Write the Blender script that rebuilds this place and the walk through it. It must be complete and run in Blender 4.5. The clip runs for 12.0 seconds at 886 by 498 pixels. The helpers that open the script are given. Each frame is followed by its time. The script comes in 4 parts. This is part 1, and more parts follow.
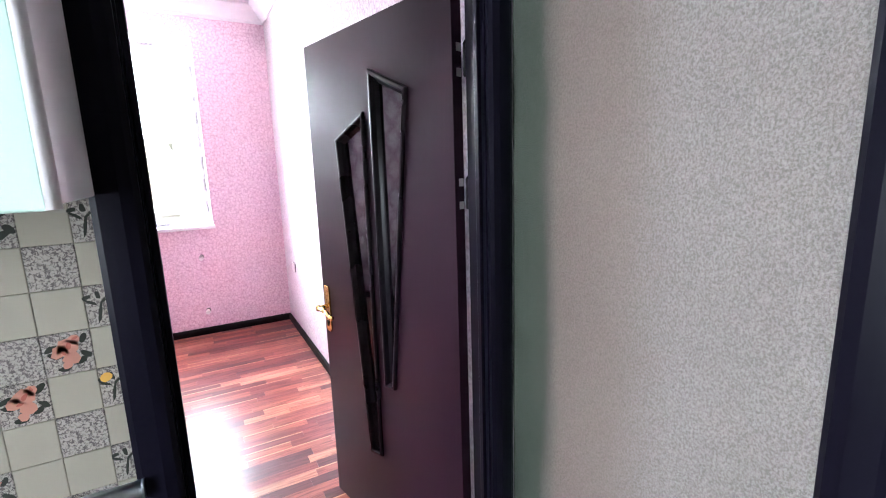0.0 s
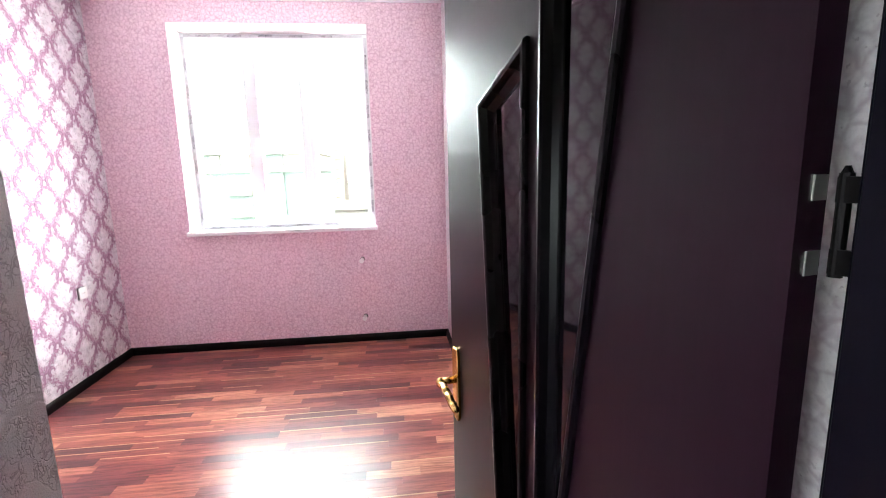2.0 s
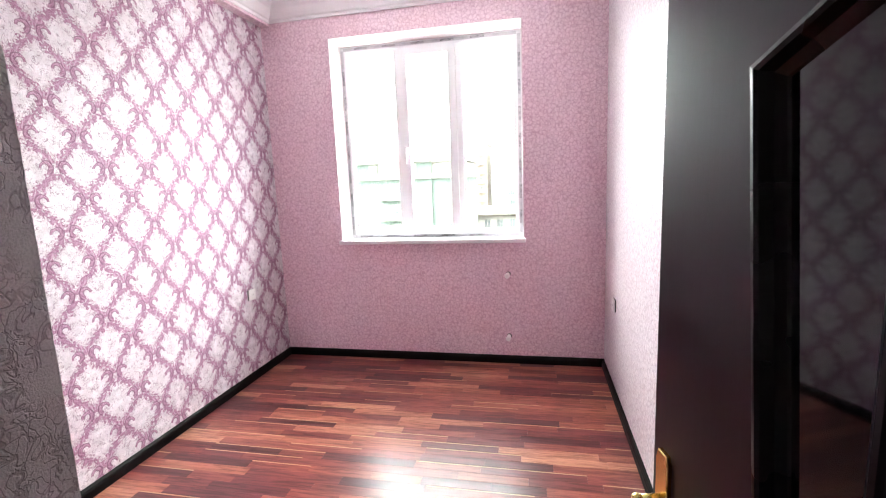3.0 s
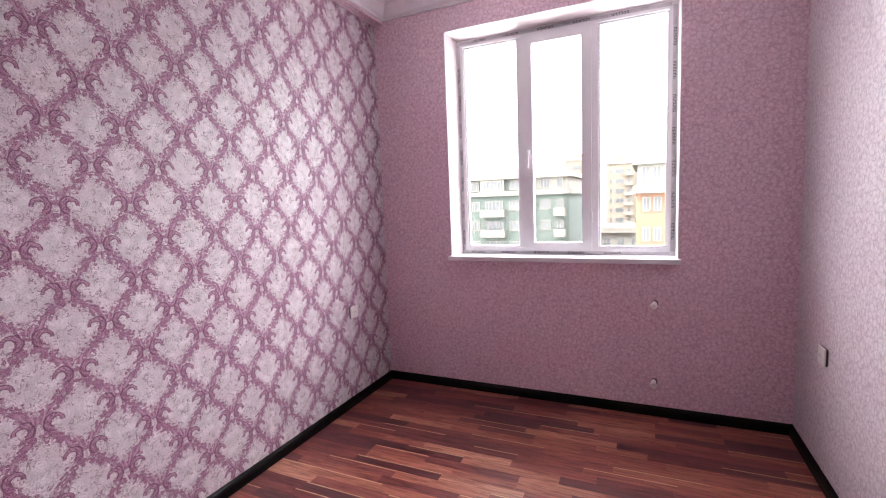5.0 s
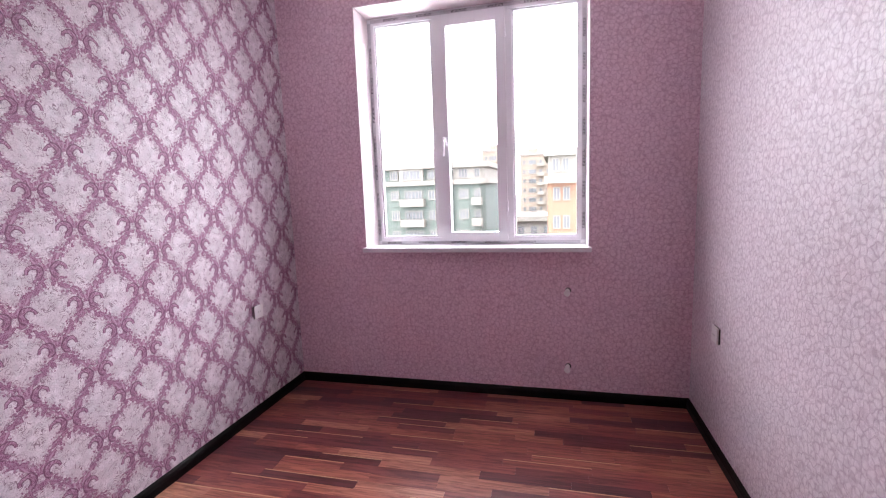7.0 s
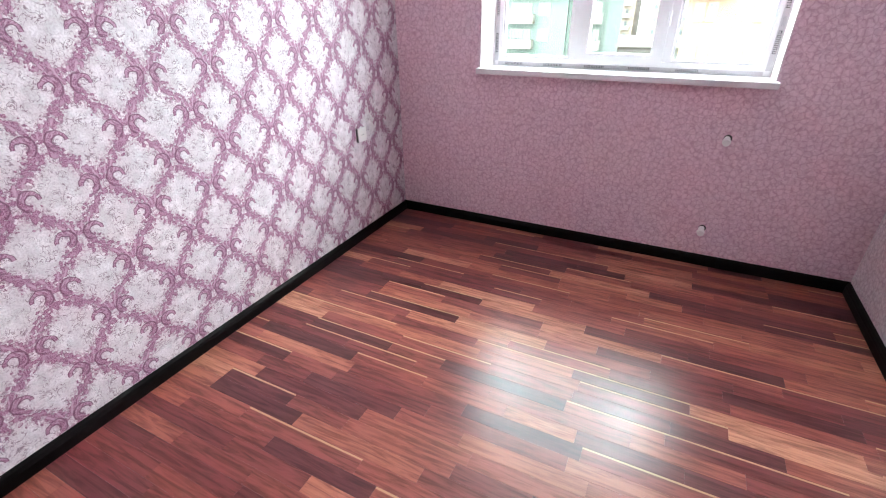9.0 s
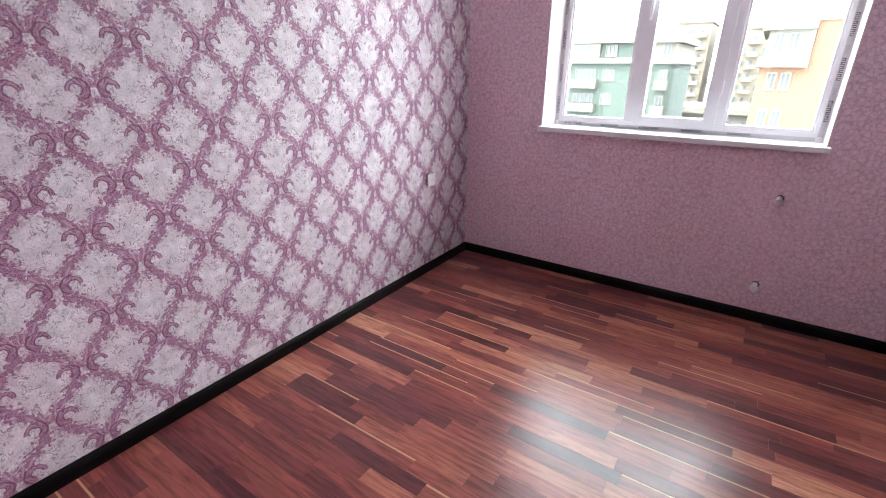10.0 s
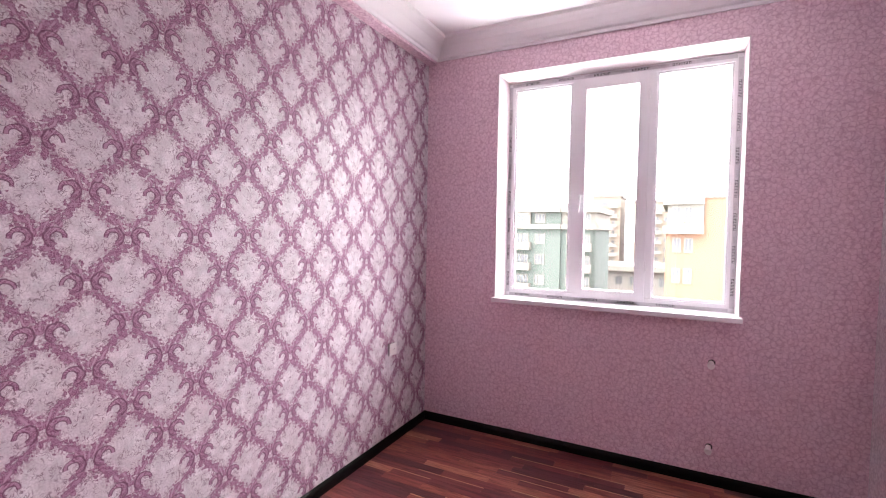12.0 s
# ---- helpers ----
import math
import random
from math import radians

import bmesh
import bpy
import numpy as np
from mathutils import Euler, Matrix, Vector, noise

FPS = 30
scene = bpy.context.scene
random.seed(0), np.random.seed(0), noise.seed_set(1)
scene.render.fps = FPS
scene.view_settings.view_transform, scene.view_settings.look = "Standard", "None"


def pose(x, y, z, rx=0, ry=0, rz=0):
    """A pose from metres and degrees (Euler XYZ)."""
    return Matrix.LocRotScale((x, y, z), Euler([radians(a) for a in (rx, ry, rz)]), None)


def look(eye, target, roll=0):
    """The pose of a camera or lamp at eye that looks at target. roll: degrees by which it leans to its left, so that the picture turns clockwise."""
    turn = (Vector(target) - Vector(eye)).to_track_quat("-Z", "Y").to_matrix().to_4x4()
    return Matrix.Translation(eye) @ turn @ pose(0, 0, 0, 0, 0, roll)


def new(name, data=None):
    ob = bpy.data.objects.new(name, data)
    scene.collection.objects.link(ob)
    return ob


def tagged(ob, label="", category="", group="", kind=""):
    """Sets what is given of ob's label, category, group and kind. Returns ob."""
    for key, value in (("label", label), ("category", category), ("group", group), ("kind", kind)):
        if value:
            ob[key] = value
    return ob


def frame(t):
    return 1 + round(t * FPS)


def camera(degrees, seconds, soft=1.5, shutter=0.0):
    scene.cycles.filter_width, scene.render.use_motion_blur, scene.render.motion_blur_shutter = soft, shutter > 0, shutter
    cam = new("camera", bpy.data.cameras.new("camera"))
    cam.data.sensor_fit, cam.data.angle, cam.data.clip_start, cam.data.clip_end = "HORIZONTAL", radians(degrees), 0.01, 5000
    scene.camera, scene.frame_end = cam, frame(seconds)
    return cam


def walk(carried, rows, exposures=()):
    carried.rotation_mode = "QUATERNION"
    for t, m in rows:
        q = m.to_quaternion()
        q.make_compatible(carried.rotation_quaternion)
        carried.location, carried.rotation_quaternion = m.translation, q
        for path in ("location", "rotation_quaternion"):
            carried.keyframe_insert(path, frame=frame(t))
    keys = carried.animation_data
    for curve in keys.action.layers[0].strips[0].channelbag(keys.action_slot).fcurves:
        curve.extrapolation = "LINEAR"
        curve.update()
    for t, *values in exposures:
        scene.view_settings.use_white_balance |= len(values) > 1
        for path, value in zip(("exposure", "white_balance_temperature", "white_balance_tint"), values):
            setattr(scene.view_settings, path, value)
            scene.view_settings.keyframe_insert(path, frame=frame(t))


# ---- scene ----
cam = camera(89.0, 12.0, 1.1)
PATH = [
    (0, (1.974, -4.734, 1.546), (2.927, -3.013, 1.181), -1.8),
    (0.5, (2.109, -4.629, 1.533), (2.859, -2.803, 1.214), -2.2),
    (1, (2.205, -4.412, 1.517), (2.72, -2.511, 1.171), -1.5),
    (1.5, (2.224, -4.175, 1.528), (2.738, -2.272, 1.19), -2.6),
    (2, (2.298, -3.966, 1.517), (2.508, -2.006, 1.179), -1.4),
    (2.5, (2.298, -3.778, 1.514), (2.031, -1.821, 1.199), -0.5),
    (3, (2.231, -3.612, 1.535), (1.826, -1.676, 1.239), -2.3),
    (3.5, (2.19, -3.41, 1.455), (1.634, -1.505, 1.224), -2.5),
    (5.3, (1.899, -3.118, 1.487), (1.072, -1.309, 1.281), -2.2),
    (5.5, (1.878, -3.082, 1.495), (1.11, -1.246, 1.292), -2.2),
    (6, (1.918, -3.045, 1.497), (1.26, -1.166, 1.301), -1.8),
    (6.5, (1.943, -3.044, 1.487), (1.395, -1.133, 1.277), -2.2),
    (7, (1.934, -3.022, 1.468), (1.446, -1.101, 1.204), -2.1),
    (7.5, (1.929, -2.936, 1.424), (1.439, -1.034, 1.044), -2.0),
    (7.7, (2.015, -2.94, 1.433), (1.456, -1.084, 0.938), -1.8),
    (9.3, (1.689, -2.766, 1.4), (0.816, -1.258, 0.417), 0.8),
    (9.5, (1.771, -2.839, 1.311), (0.816, -1.327, 0.414), 2.3),
    (10, (1.814, -3.024, 1.429), (0.778, -1.483, 0.684), 0.3),
    (10.5, (1.833, -3.127, 1.473), (0.769, -1.531, 0.906), 0.5),
    (11, (1.875, -3.152, 1.483), (0.805, -1.508, 1.093), 1.0),
    (11.5, (1.825, -3.157, 1.56), (0.82, -1.445, 1.313), 0.7),
    (12, (1.78, -3.18, 1.555), (0.87, -1.405, 1.475), 0.85),
]
# seconds, stops, white balance in kelvin and tint
walk(cam, [(t, look(eye, target, roll)) for t, eye, target, roll in PATH],
     [(0.0, 4.45, 5800, 4), (0.5, 4.35, 5750, 3), (1.0, 3.85, 6000, -4), (1.5, 3.8, 6100, -6), (2.5, 3.85, 6200, -8), (3.0, 3.45, 6300, -6), (3.5, 3.1, 6400, -4), (5.3, 2.45, 6400, 14),
      (5.5, 2.45, 6400, 16), (6.0, 2.5, 6300, 14), (6.5, 2.5, 6200, 13), (7.0, 2.35, 6200, 15), (7.5, 2.2, 6300, 16), (9.3, 3.2, 5850, -13), (9.7, 3.1, 5850, -13), (10.5, 2.0, 6700, 24),
      (11.0, 2.15, 7400, 29), (11.5, 2.45, 7200, 26), (12.0, 2.65, 6500, 14)])
# ---- light ----
world = bpy.data.worlds.new("sky_world")
scene.world = world
world.use_nodes = True
wn = world.node_tree.nodes
wl = world.node_tree.links
sky = wn.new("ShaderNodeTexSky")
sky.sky_type = "NISHITA"
sky.sun_disc = False
sky.sun_elevation = radians(54)
sky.sun_rotation = radians(219)
sky.air_density, sky.dust_density, sky.ozone_density = 1.2, 4.0, 1.0
haze = wn.new("ShaderNodeMixRGB")
haze.inputs[0].default_value = 0.8
haze.inputs[2].default_value = (16.0, 16.0, 16.5, 1)
wl.new(sky.outputs[0], haze.inputs[1])
wl.new(haze.outputs[0], wn["Background"].inputs[0])
wn["Background"].inputs[1].default_value = 0.15

sun = new("sun", bpy.data.lights.new("sun", "SUN"))
sun.data.energy, sun.data.angle, sun.data.color = 1.0, radians(20), (1.0, 0.95, 0.88)
sun.matrix_world = look((0, 0, 0), (0.4, 0.5, -0.9))


def window_light(name, m, sx, sy, watts, tint):
    ob = new(name, bpy.data.lights.new(name, "AREA"))
    ob.data.shape, ob.data.size, ob.data.size_y = "RECTANGLE", sx, sy
    ob.data.energy, ob.data.color = watts, tint
    ob.matrix_world = m
    return ob


# added lamps out of sight: the overcast sky to both sides of the bedroom window
window_light("daylight_east", look((4.0, 4.2, 4.8), (0.9, -0.6, 1.2)), 4.5, 4.5, 210, (1.0, 0.98, 1.0))
window_light("daylight_west", look((-1.6, 4.2, 4.8), (1.8, -0.6, 1.2)), 4.5, 4.5, 150, (1.0, 0.98, 1.0))
# added unseen lamp, as if bright ground and roofs below threw light back
window_light("fill_from_below", look((1.36, 2.1, -0.7), (1.36, -1.2, 3.0)), 3.2, 1.4, 75, (1.0, 0.97, 0.97))
# added fill for the hall, set in the opening of an assumed kitchen window
window_light("hall_fill", look((-0.36, -5.5, 1.6), (2.7, -5.1, 1.5)), 1.3, 1.3, 0.26, (1.0, 0.98, 1.0))


# ---- building blocks ----
def link(a, b):
    return a.id_data.links.new(a, b)


class Nodes:
    """A node material with short ways to write formulas."""

    def __init__(self, name):
        self.mat = bpy.data.materials.new(name)
        self.mat.use_nodes = True
        self.tree = self.mat.node_tree
        self.bsdf = self.tree.nodes["Principled BSDF"]

    def node(self, kind, operation="", feature="", blend="", smooth=False):
        n = self.tree.nodes.new("ShaderNode" + kind)
        if operation:
            n.operation = operation
        if feature:
            n.feature = feature
        if blend:
            n.blend_type = blend
        if smooth:
            n.interpolation_type = "SMOOTHSTEP"
        return n

    def put(self, socket, value):
        if isinstance(value, (int, float, tuple)):
            if isinstance(value, tuple) and len(value) == 3 and socket.type == "RGBA":
                value = (*value, 1)
            socket.default_value = value
        else:
            self.tree.links.new(value, socket)

    def math(self, op, a, b=0.0, c=0.0):
        n = self.node("Math", operation=op)
        for s, v in zip(n.inputs, (a, b, c)):
            self.put(s, v)
        return n.outputs[0]

    def coords(self, kind="Object", scale=(1, 1, 1), turn=(0, 0, 0), shift=(0, 0, 0)):
        m = self.node("Mapping")
        self.tree.links.new(self.node("TexCoord").outputs[kind], m.inputs[0])
        m.inputs["Location"].default_value, m.inputs["Rotation"].default_value, m.inputs["Scale"].default_value = shift, turn, scale
        return m.outputs[0]

    def noise(self, vec, scale, detail=3.0, rough=0.55, warp=0.0):
        n = self.node("TexNoise")
        for key, v in (("Vector", vec), ("Scale", scale), ("Detail", detail), ("Roughness", rough), ("Distortion", warp)):
            self.put(n.inputs[key], v)
        return n.outputs["Fac"]

    def cells(self, vec, scale, feature="F1", out="Distance", random_=1.0):
        n = self.node("TexVoronoi", feature=feature)
        for key, v in (("Vector", vec), ("Scale", scale), ("Randomness", random_)):
            self.put(n.inputs[key], v)
        return n.outputs[out]

    def ramp(self, fac, lo, hi):
        n = self.node("MapRange", smooth=True)
        for k, v in enumerate((fac, lo, hi, 0.0, 1.0)):
            self.put(n.inputs[k], v)
        return n.outputs[0]

    def mix(self, fac, a, b, mode="MIX"):
        n = self.node("MixRGB", blend=mode)
        for s, v in zip(n.inputs, (fac, a, b)):
            self.put(s, v)
        return n.outputs[0]

    def bump(self, height, strength=0.3, distance=0.002):
        n = self.node("Bump")
        n.inputs["Strength"].default_value, n.inputs["Distance"].default_value = strength, distance
        self.put(n.inputs["Height"], height)
        self.tree.links.new(n.outputs[0], self.bsdf.inputs["Normal"])

    def surface(self, color, rough=0.5, metal=0.0, spec=0.5):
        for key, v in (("Base Color", color), ("Roughness", rough), ("Metallic", metal), ("Specular IOR Level", spec)):
            self.put(self.bsdf.inputs[key], v)
        return self.mat


def box(bm, x0, x1, y0, y1, z0, z1, bevel=0.0):
    vs = bmesh.ops.create_cube(bm, size=1.0, matrix=Matrix.Translation(((x0 + x1) / 2, (y0 + y1) / 2, (z0 + z1) / 2))
                               @ Matrix.Diagonal((abs(x1 - x0), abs(y1 - y0), abs(z1 - z0), 1)))["verts"]
    if bevel:
        es = {e for v in vs for e in v.link_edges}
        bmesh.ops.bevel(bm, geom=list(es), offset=bevel, segments=2, affect="EDGES", profile=0.5)
    return bm


def block(x0, x1, y0, y1, z0, z1, bevel=0.0):
    return box(bmesh.new(), x0, x1, y0, y1, z0, z1, bevel)


def rod(bm, a, b, r, n=16, r2=None):
    a, b = Vector(a), Vector(b)
    m = Matrix.Translation((a + b) / 2) @ (b - a).to_track_quat("Z", "Y").to_matrix().to_4x4()
    bmesh.ops.create_cone(bm, cap_ends=True, segments=n, radius1=r, radius2=r if r2 is None else r2, depth=(b - a).length, matrix=m)
    return bm


def prism(outline, holes, y0, y1):
    """A slab whose outline and holes are loops of (x, z), from y0 to y1."""
    bm = bmesh.new()
    for loop in (outline, *holes):
        vs = [bm.verts.new((x, y0, z)) for x, z in loop]
        for k in range(len(vs)):
            bm.edges.new((vs[k], vs[(k + 1) % len(vs)]))
    bmesh.ops.triangle_fill(bm, use_beauty=True, use_dissolve=False, edges=list(bm.edges))
    out = bmesh.ops.extrude_face_region(bm, geom=list(bm.faces))
    bmesh.ops.translate(bm, verts=[v for v in out["geom"] if isinstance(v, bmesh.types.BMVert)], vec=(0, y1 - y0, 0))
    bmesh.ops.recalc_face_normals(bm, faces=list(bm.faces))
    return bm


def sweep(profile, path, closed=False):
    """A profile of (out, up) drawn along a path of (place, out direction, up direction)."""
    bm = bmesh.new()
    rings = [[bm.verts.new(Vector(p) + Vector(o) * a + Vector(u) * b) for a, b in profile] for p, o, u in path]
    n = len(profile)
    pairs = list(zip(rings, rings[1:] + ([rings[0]] if closed else [])))
    for r, s in pairs:
        for k in range(n):
            bm.faces.new((r[k], r[(k + 1) % n], s[(k + 1) % n], s[k]))
    if not closed:
        bm.faces.new(rings[0])
        bm.faces.new(rings[-1][::-1])
    bmesh.ops.recalc_face_normals(bm, faces=list(bm.faces))
    return bm


def mesh_of(name, bm, material, smooth=False):
    me = bpy.data.meshes.new(name)
    bm.to_mesh(me)
    bm.free()
    me.materials.append(material)
    if smooth:
        me.polygons.foreach_set("use_smooth", [True] * len(me.polygons))
    return me


def part(name, bm, material, parent=None, label="", smooth=False):
    ob = new(name, mesh_of(name, bm, material, smooth))
    if parent:
        ob.parent = parent
    return tagged(ob, label)


def thing(name, label, category, m=None, group="", kind=""):
    ob = new(name)
    ob.empty_display_size = 0.1
    if m is not None:
        ob.matrix_world = m
    return tagged(ob, label, category, group, kind)



# ---- materials ----
def damask_paper():
    """Rose damask: leafy scrolls with hooked heads, ending in plumes, round silvery medallions."""
    k = Nodes("damask_wallpaper")
    pos = k.node("SeparateXYZ")
    k.tree.links.new(k.coords(), pos.inputs[0])
    wide, tall = 0.262, 0.311
    wob = k.noise(k.coords(), 34, 2)
    wob2 = k.noise(k.coords(shift=(3, 7, 1)), 34, 2)
    u = k.math("ADD", k.math("ADD", pos.outputs[1], 1.976), k.math("MULTIPLY_ADD", wob, 0.014, -0.007))
    v = k.math("ADD", k.math("ADD", pos.outputs[2], -1.217 + tall / 2 + 0.012), k.math("MULTIPLY_ADD", wob2, 0.014, -0.007))
    uw = k.math("ABSOLUTE", k.math("WRAP", u, wide / 2, -wide / 2))
    ogee = k.math("COSINE", k.math("MULTIPLY", v, 2 * math.pi / tall))
    straight = k.math("MULTIPLY_ADD", k.math("ARCCOSINE", k.math("MULTIPLY", ogee, 0.9999)), -2 / math.pi, 1.0)
    curve = k.math("MULTIPLY_ADD", k.math("ADD", k.math("MULTIPLY", ogee, 0.5), k.math("MULTIPLY", straight, 0.5)), wide / 4, wide / 4)
    off = k.math("ABSOLUTE", k.math("SUBTRACT", uw, curve))
    # feathers along the scroll
    ragged = k.noise(k.coords(), 85, 3)
    wave = k.math("SINE", k.math("ADD", k.math("MULTIPLY", v, 2 * math.pi * 34), k.math("ADD", k.math("MULTIPLY", off, 2 * math.pi * 30), k.math("MULTIPLY", ragged, 7.0))))
    leaf = k.cells(k.coords(), 58, "F1")
    edge = k.math("ADD", off, k.math("MULTIPLY_ADD", wave, 0.007, k.math("MULTIPLY_ADD", leaf, 0.060, k.math("MULTIPLY_ADD", ragged, 0.110, -0.086))))
    band = k.math("SUBTRACT", 1.0, k.ramp(edge, 0.020, 0.026))
    rim = k.math("SUBTRACT", k.ramp(edge, 0.012, 0.017), k.ramp(edge, 0.021, 0.027))
    # hooked heads of the scrolls, a clear gap below each node, a plume above it
    hooks = lines = None
    bare = 1.0
    for du, dv in ((0, 0), (wide / 2, tall / 2)):
        side = k.math("ABSOLUTE", k.math("WRAP", k.math("ADD", u, du), wide / 2, -wide / 2))
        b = k.math("WRAP", k.math("ADD", v, dv + tall / 2 - 0.012), tall / 2, -tall / 2)
        a = k.math("SUBTRACT", side, 0.047)
        c = k.math("ADD", b, 0.012)
        r = k.math("SQRT", k.math("ADD", k.math("MULTIPLY", a, a), k.math("MULTIPLY", c, c)))
        half = k.math("MULTIPLY_ADD", k.ramp(a, -0.024, 0.026), -0.0055, 0.0115)
        gap = k.math("DIVIDE", k.math("ABSOLUTE", k.math("SUBTRACT", r, 0.0245)), half)
        keep = k.math("MAXIMUM", k.math("GREATER_THAN", c, -0.002), k.math("MULTIPLY", k.math("LESS_THAN", a, -0.004), k.math("GREATER_THAN", c, -0.03)))
        hook = k.math("MULTIPLY", k.math("LESS_THAN", gap, 1.0), keep)
        ink = k.math("MULTIPLY", k.math("MULTIPLY", k.ramp(gap, 0.55, 0.75), k.math("SUBTRACT", 1.0, k.ramp(gap, 1.0, 1.25))), keep)
        inside = k.math("MULTIPLY", k.math("LESS_THAN", r, 0.019), k.math("GREATER_THAN", k.math("ADD", a, k.math("MULTIPLY", c, 0.8)), -0.009))
        outside = k.math("MULTIPLY", k.math("MULTIPLY", k.math("LESS_THAN", side, 0.0125), k.math("LESS_THAN", b, -0.010)), k.math("GREATER_THAN", b, -0.040))
        bare = k.math("MULTIPLY", bare, k.math("SUBTRACT", 1.0, k.math("MAXIMUM", inside, outside)))
        # bright ribs that spread in the plume
        rib = k.math("MULTIPLY", k.math("ABSOLUTE", k.math("WRAP", k.math("DIVIDE", side, k.math("MULTIPLY_ADD", k.math("MAXIMUM", b, 0.0), 0.30, 0.011)), 0.5, -0.5)), 2.0)
        rib = k.math("MULTIPLY", k.math("SUBTRACT", 1.0, k.ramp(rib, 0.22, 0.5)), k.math("MULTIPLY", k.ramp(b, -0.004, 0.006), k.math("SUBTRACT", 1.0, k.ramp(b, 0.045, 0.07))))
        hooks = hook if hooks is None else k.math("MAXIMUM", hooks, hook)
        lines = ink if lines is None else k.math("MAXIMUM", lines, ink)
        ribs = rib if du == 0 else k.math("MAXIMUM", ribs, rib)
    band = k.math("MULTIPLY", band, bare)
    fig = k.math("MAXIMUM", band, hooks)
    # strokes and specks in the scrolls, broken outlines in the medallions
    speck = k.ramp(k.noise(k.coords(), 260, 3), 0.40, 0.60)
    feather = k.ramp(wave, 0.25, 0.9)
    inner = k.math("MULTIPLY", k.math("MAXIMUM", k.math("MAXIMUM", k.math("MULTIPLY", speck, 0.75), k.math("MULTIPLY", feather, 0.7)), ribs), 1.0)
    ink = k.math("MAXIMUM", lines, k.math("MULTIPLY", k.math("MULTIPLY", rim, bare), 0.55))
    squig = k.math("SUBTRACT", 1.0, k.ramp(k.math("ABSOLUTE", k.math("SUBTRACT", k.noise(k.coords(), 36, 2, 0.5, 1.6), 0.5)), 0.012, 0.045))
    squig = k.math("MULTIPLY", squig, k.ramp(k.noise(k.coords(shift=(2, 1, 4)), 26, 2), 0.42, 0.58))
    lace = k.math("MULTIPLY", k.ramp(k.noise(k.coords(shift=(1, 5, 2)), 120, 2, 0.5, 0.5), 0.47, 0.56), k.math("SUBTRACT", 1.0, k.ramp(off, 0.030, 0.056)))
    petal = k.ramp(k.cells(k.coords(), 24, "SMOOTH_F1"), 0.2, 0.55)
    soft = k.noise(k.coords(), 9, 4)
    hue = k.noise(k.coords(shift=(8, 3, 5)), 20, 2)
    mottle = k.ramp(k.noise(k.coords(), 150, 3), 0.38, 0.68)
    pale = k.mix(soft, (0.76, 0.685, 0.735), (0.85, 0.79, 0.825))
    pale = k.mix(k.math("MULTIPLY", k.ramp(hue, 0.48, 0.62), 0.4), pale, (0.56, 0.56, 0.58))
    pale = k.mix(k.math("MULTIPLY", petal, 0.35), pale, (0.47, 0.375, 0.425))
    pale = k.mix(k.math("MULTIPLY", mottle, 0.42), pale, (0.38, 0.285, 0.345))
    pale = k.mix(k.math("MULTIPLY", lace, 0.6), pale, (0.34, 0.17, 0.26))
    pale = k.mix(k.math("MULTIPLY", squig, 0.9), pale, (0.25, 0.165, 0.215))
    dark = k.mix(inner, (0.225, 0.068, 0.15), (0.50, 0.31, 0.42))
    col = k.mix(fig, pale, dark)
    col = k.mix(k.math("MULTIPLY", ink, 0.7), col, (0.115, 0.036, 0.08))
    rough = k.math("MULTIPLY_ADD", fig, 0.06, k.math("MULTIPLY_ADD", soft, 0.10, 0.44))
    k.bump(k.math("ADD", k.math("SUBTRACT", fig, k.math("MULTIPLY", ink, 0.6)), k.math("MULTIPLY", k.noise(k.coords(), 300, 2), 0.8)), 0.6, 0.0012)
    return k.surface(col, rough, 0.0, 0.36)


def leaf_paper(name, light, deep, size, gloss=0.5, relief=0.35):
    """A plain paper with a soft all-over print of small leaves and darker flecks."""
    k = Nodes(name)
    c = k.coords()
    warp = k.node("MixRGB", blend="ADD")
    warp.inputs[0].default_value = 0.022
    nz = k.node("TexNoise")
    nz.inputs["Scale"].default_value = 30
    k.tree.links.new(c, warp.inputs[1])
    k.tree.links.new(c, nz.inputs["Vector"])
    k.tree.links.new(nz.outputs["Color"], warp.inputs[2])
    cell = k.cells(warp.outputs[0], size, "DISTANCE_TO_EDGE")
    vein = k.math("SUBTRACT", 1.0, k.ramp(cell, 0.0, 0.19))
    blot = k.ramp(k.noise(c, size * 1.3, 2, 0.5, 0.6), 0.38, 0.64)
    fine = k.noise(c, 260, 3, 0.6)
    cloud = k.noise(c, 1.6, 3)
    col = k.mix(k.math("MULTIPLY_ADD", vein, 0.52, k.math("MULTIPLY", blot, 0.46)), light, deep)
    col = k.mix(k.math("MULTIPLY", k.ramp(fine, 0.42, 0.7), 0.22), col, deep)
    fleck = k.math("MULTIPLY", k.ramp(k.noise(c, 130, 2), 0.63, 0.7), k.ramp(k.noise(c, 22, 2), 0.45, 0.6))
    col = k.mix(k.math("MULTIPLY", fleck, 0.45), col, tuple(q * 0.5 for q in deep))
    col = k.mix(k.math("MULTIPLY", cloud, 0.16), col, deep)
    k.bump(k.math("ADD", k.math("MULTIPLY", vein, -0.6), k.math("MULTIPLY", fine, 0.9)), relief, 0.001)
    return k.surface(col, gloss, 0.0, 0.45)


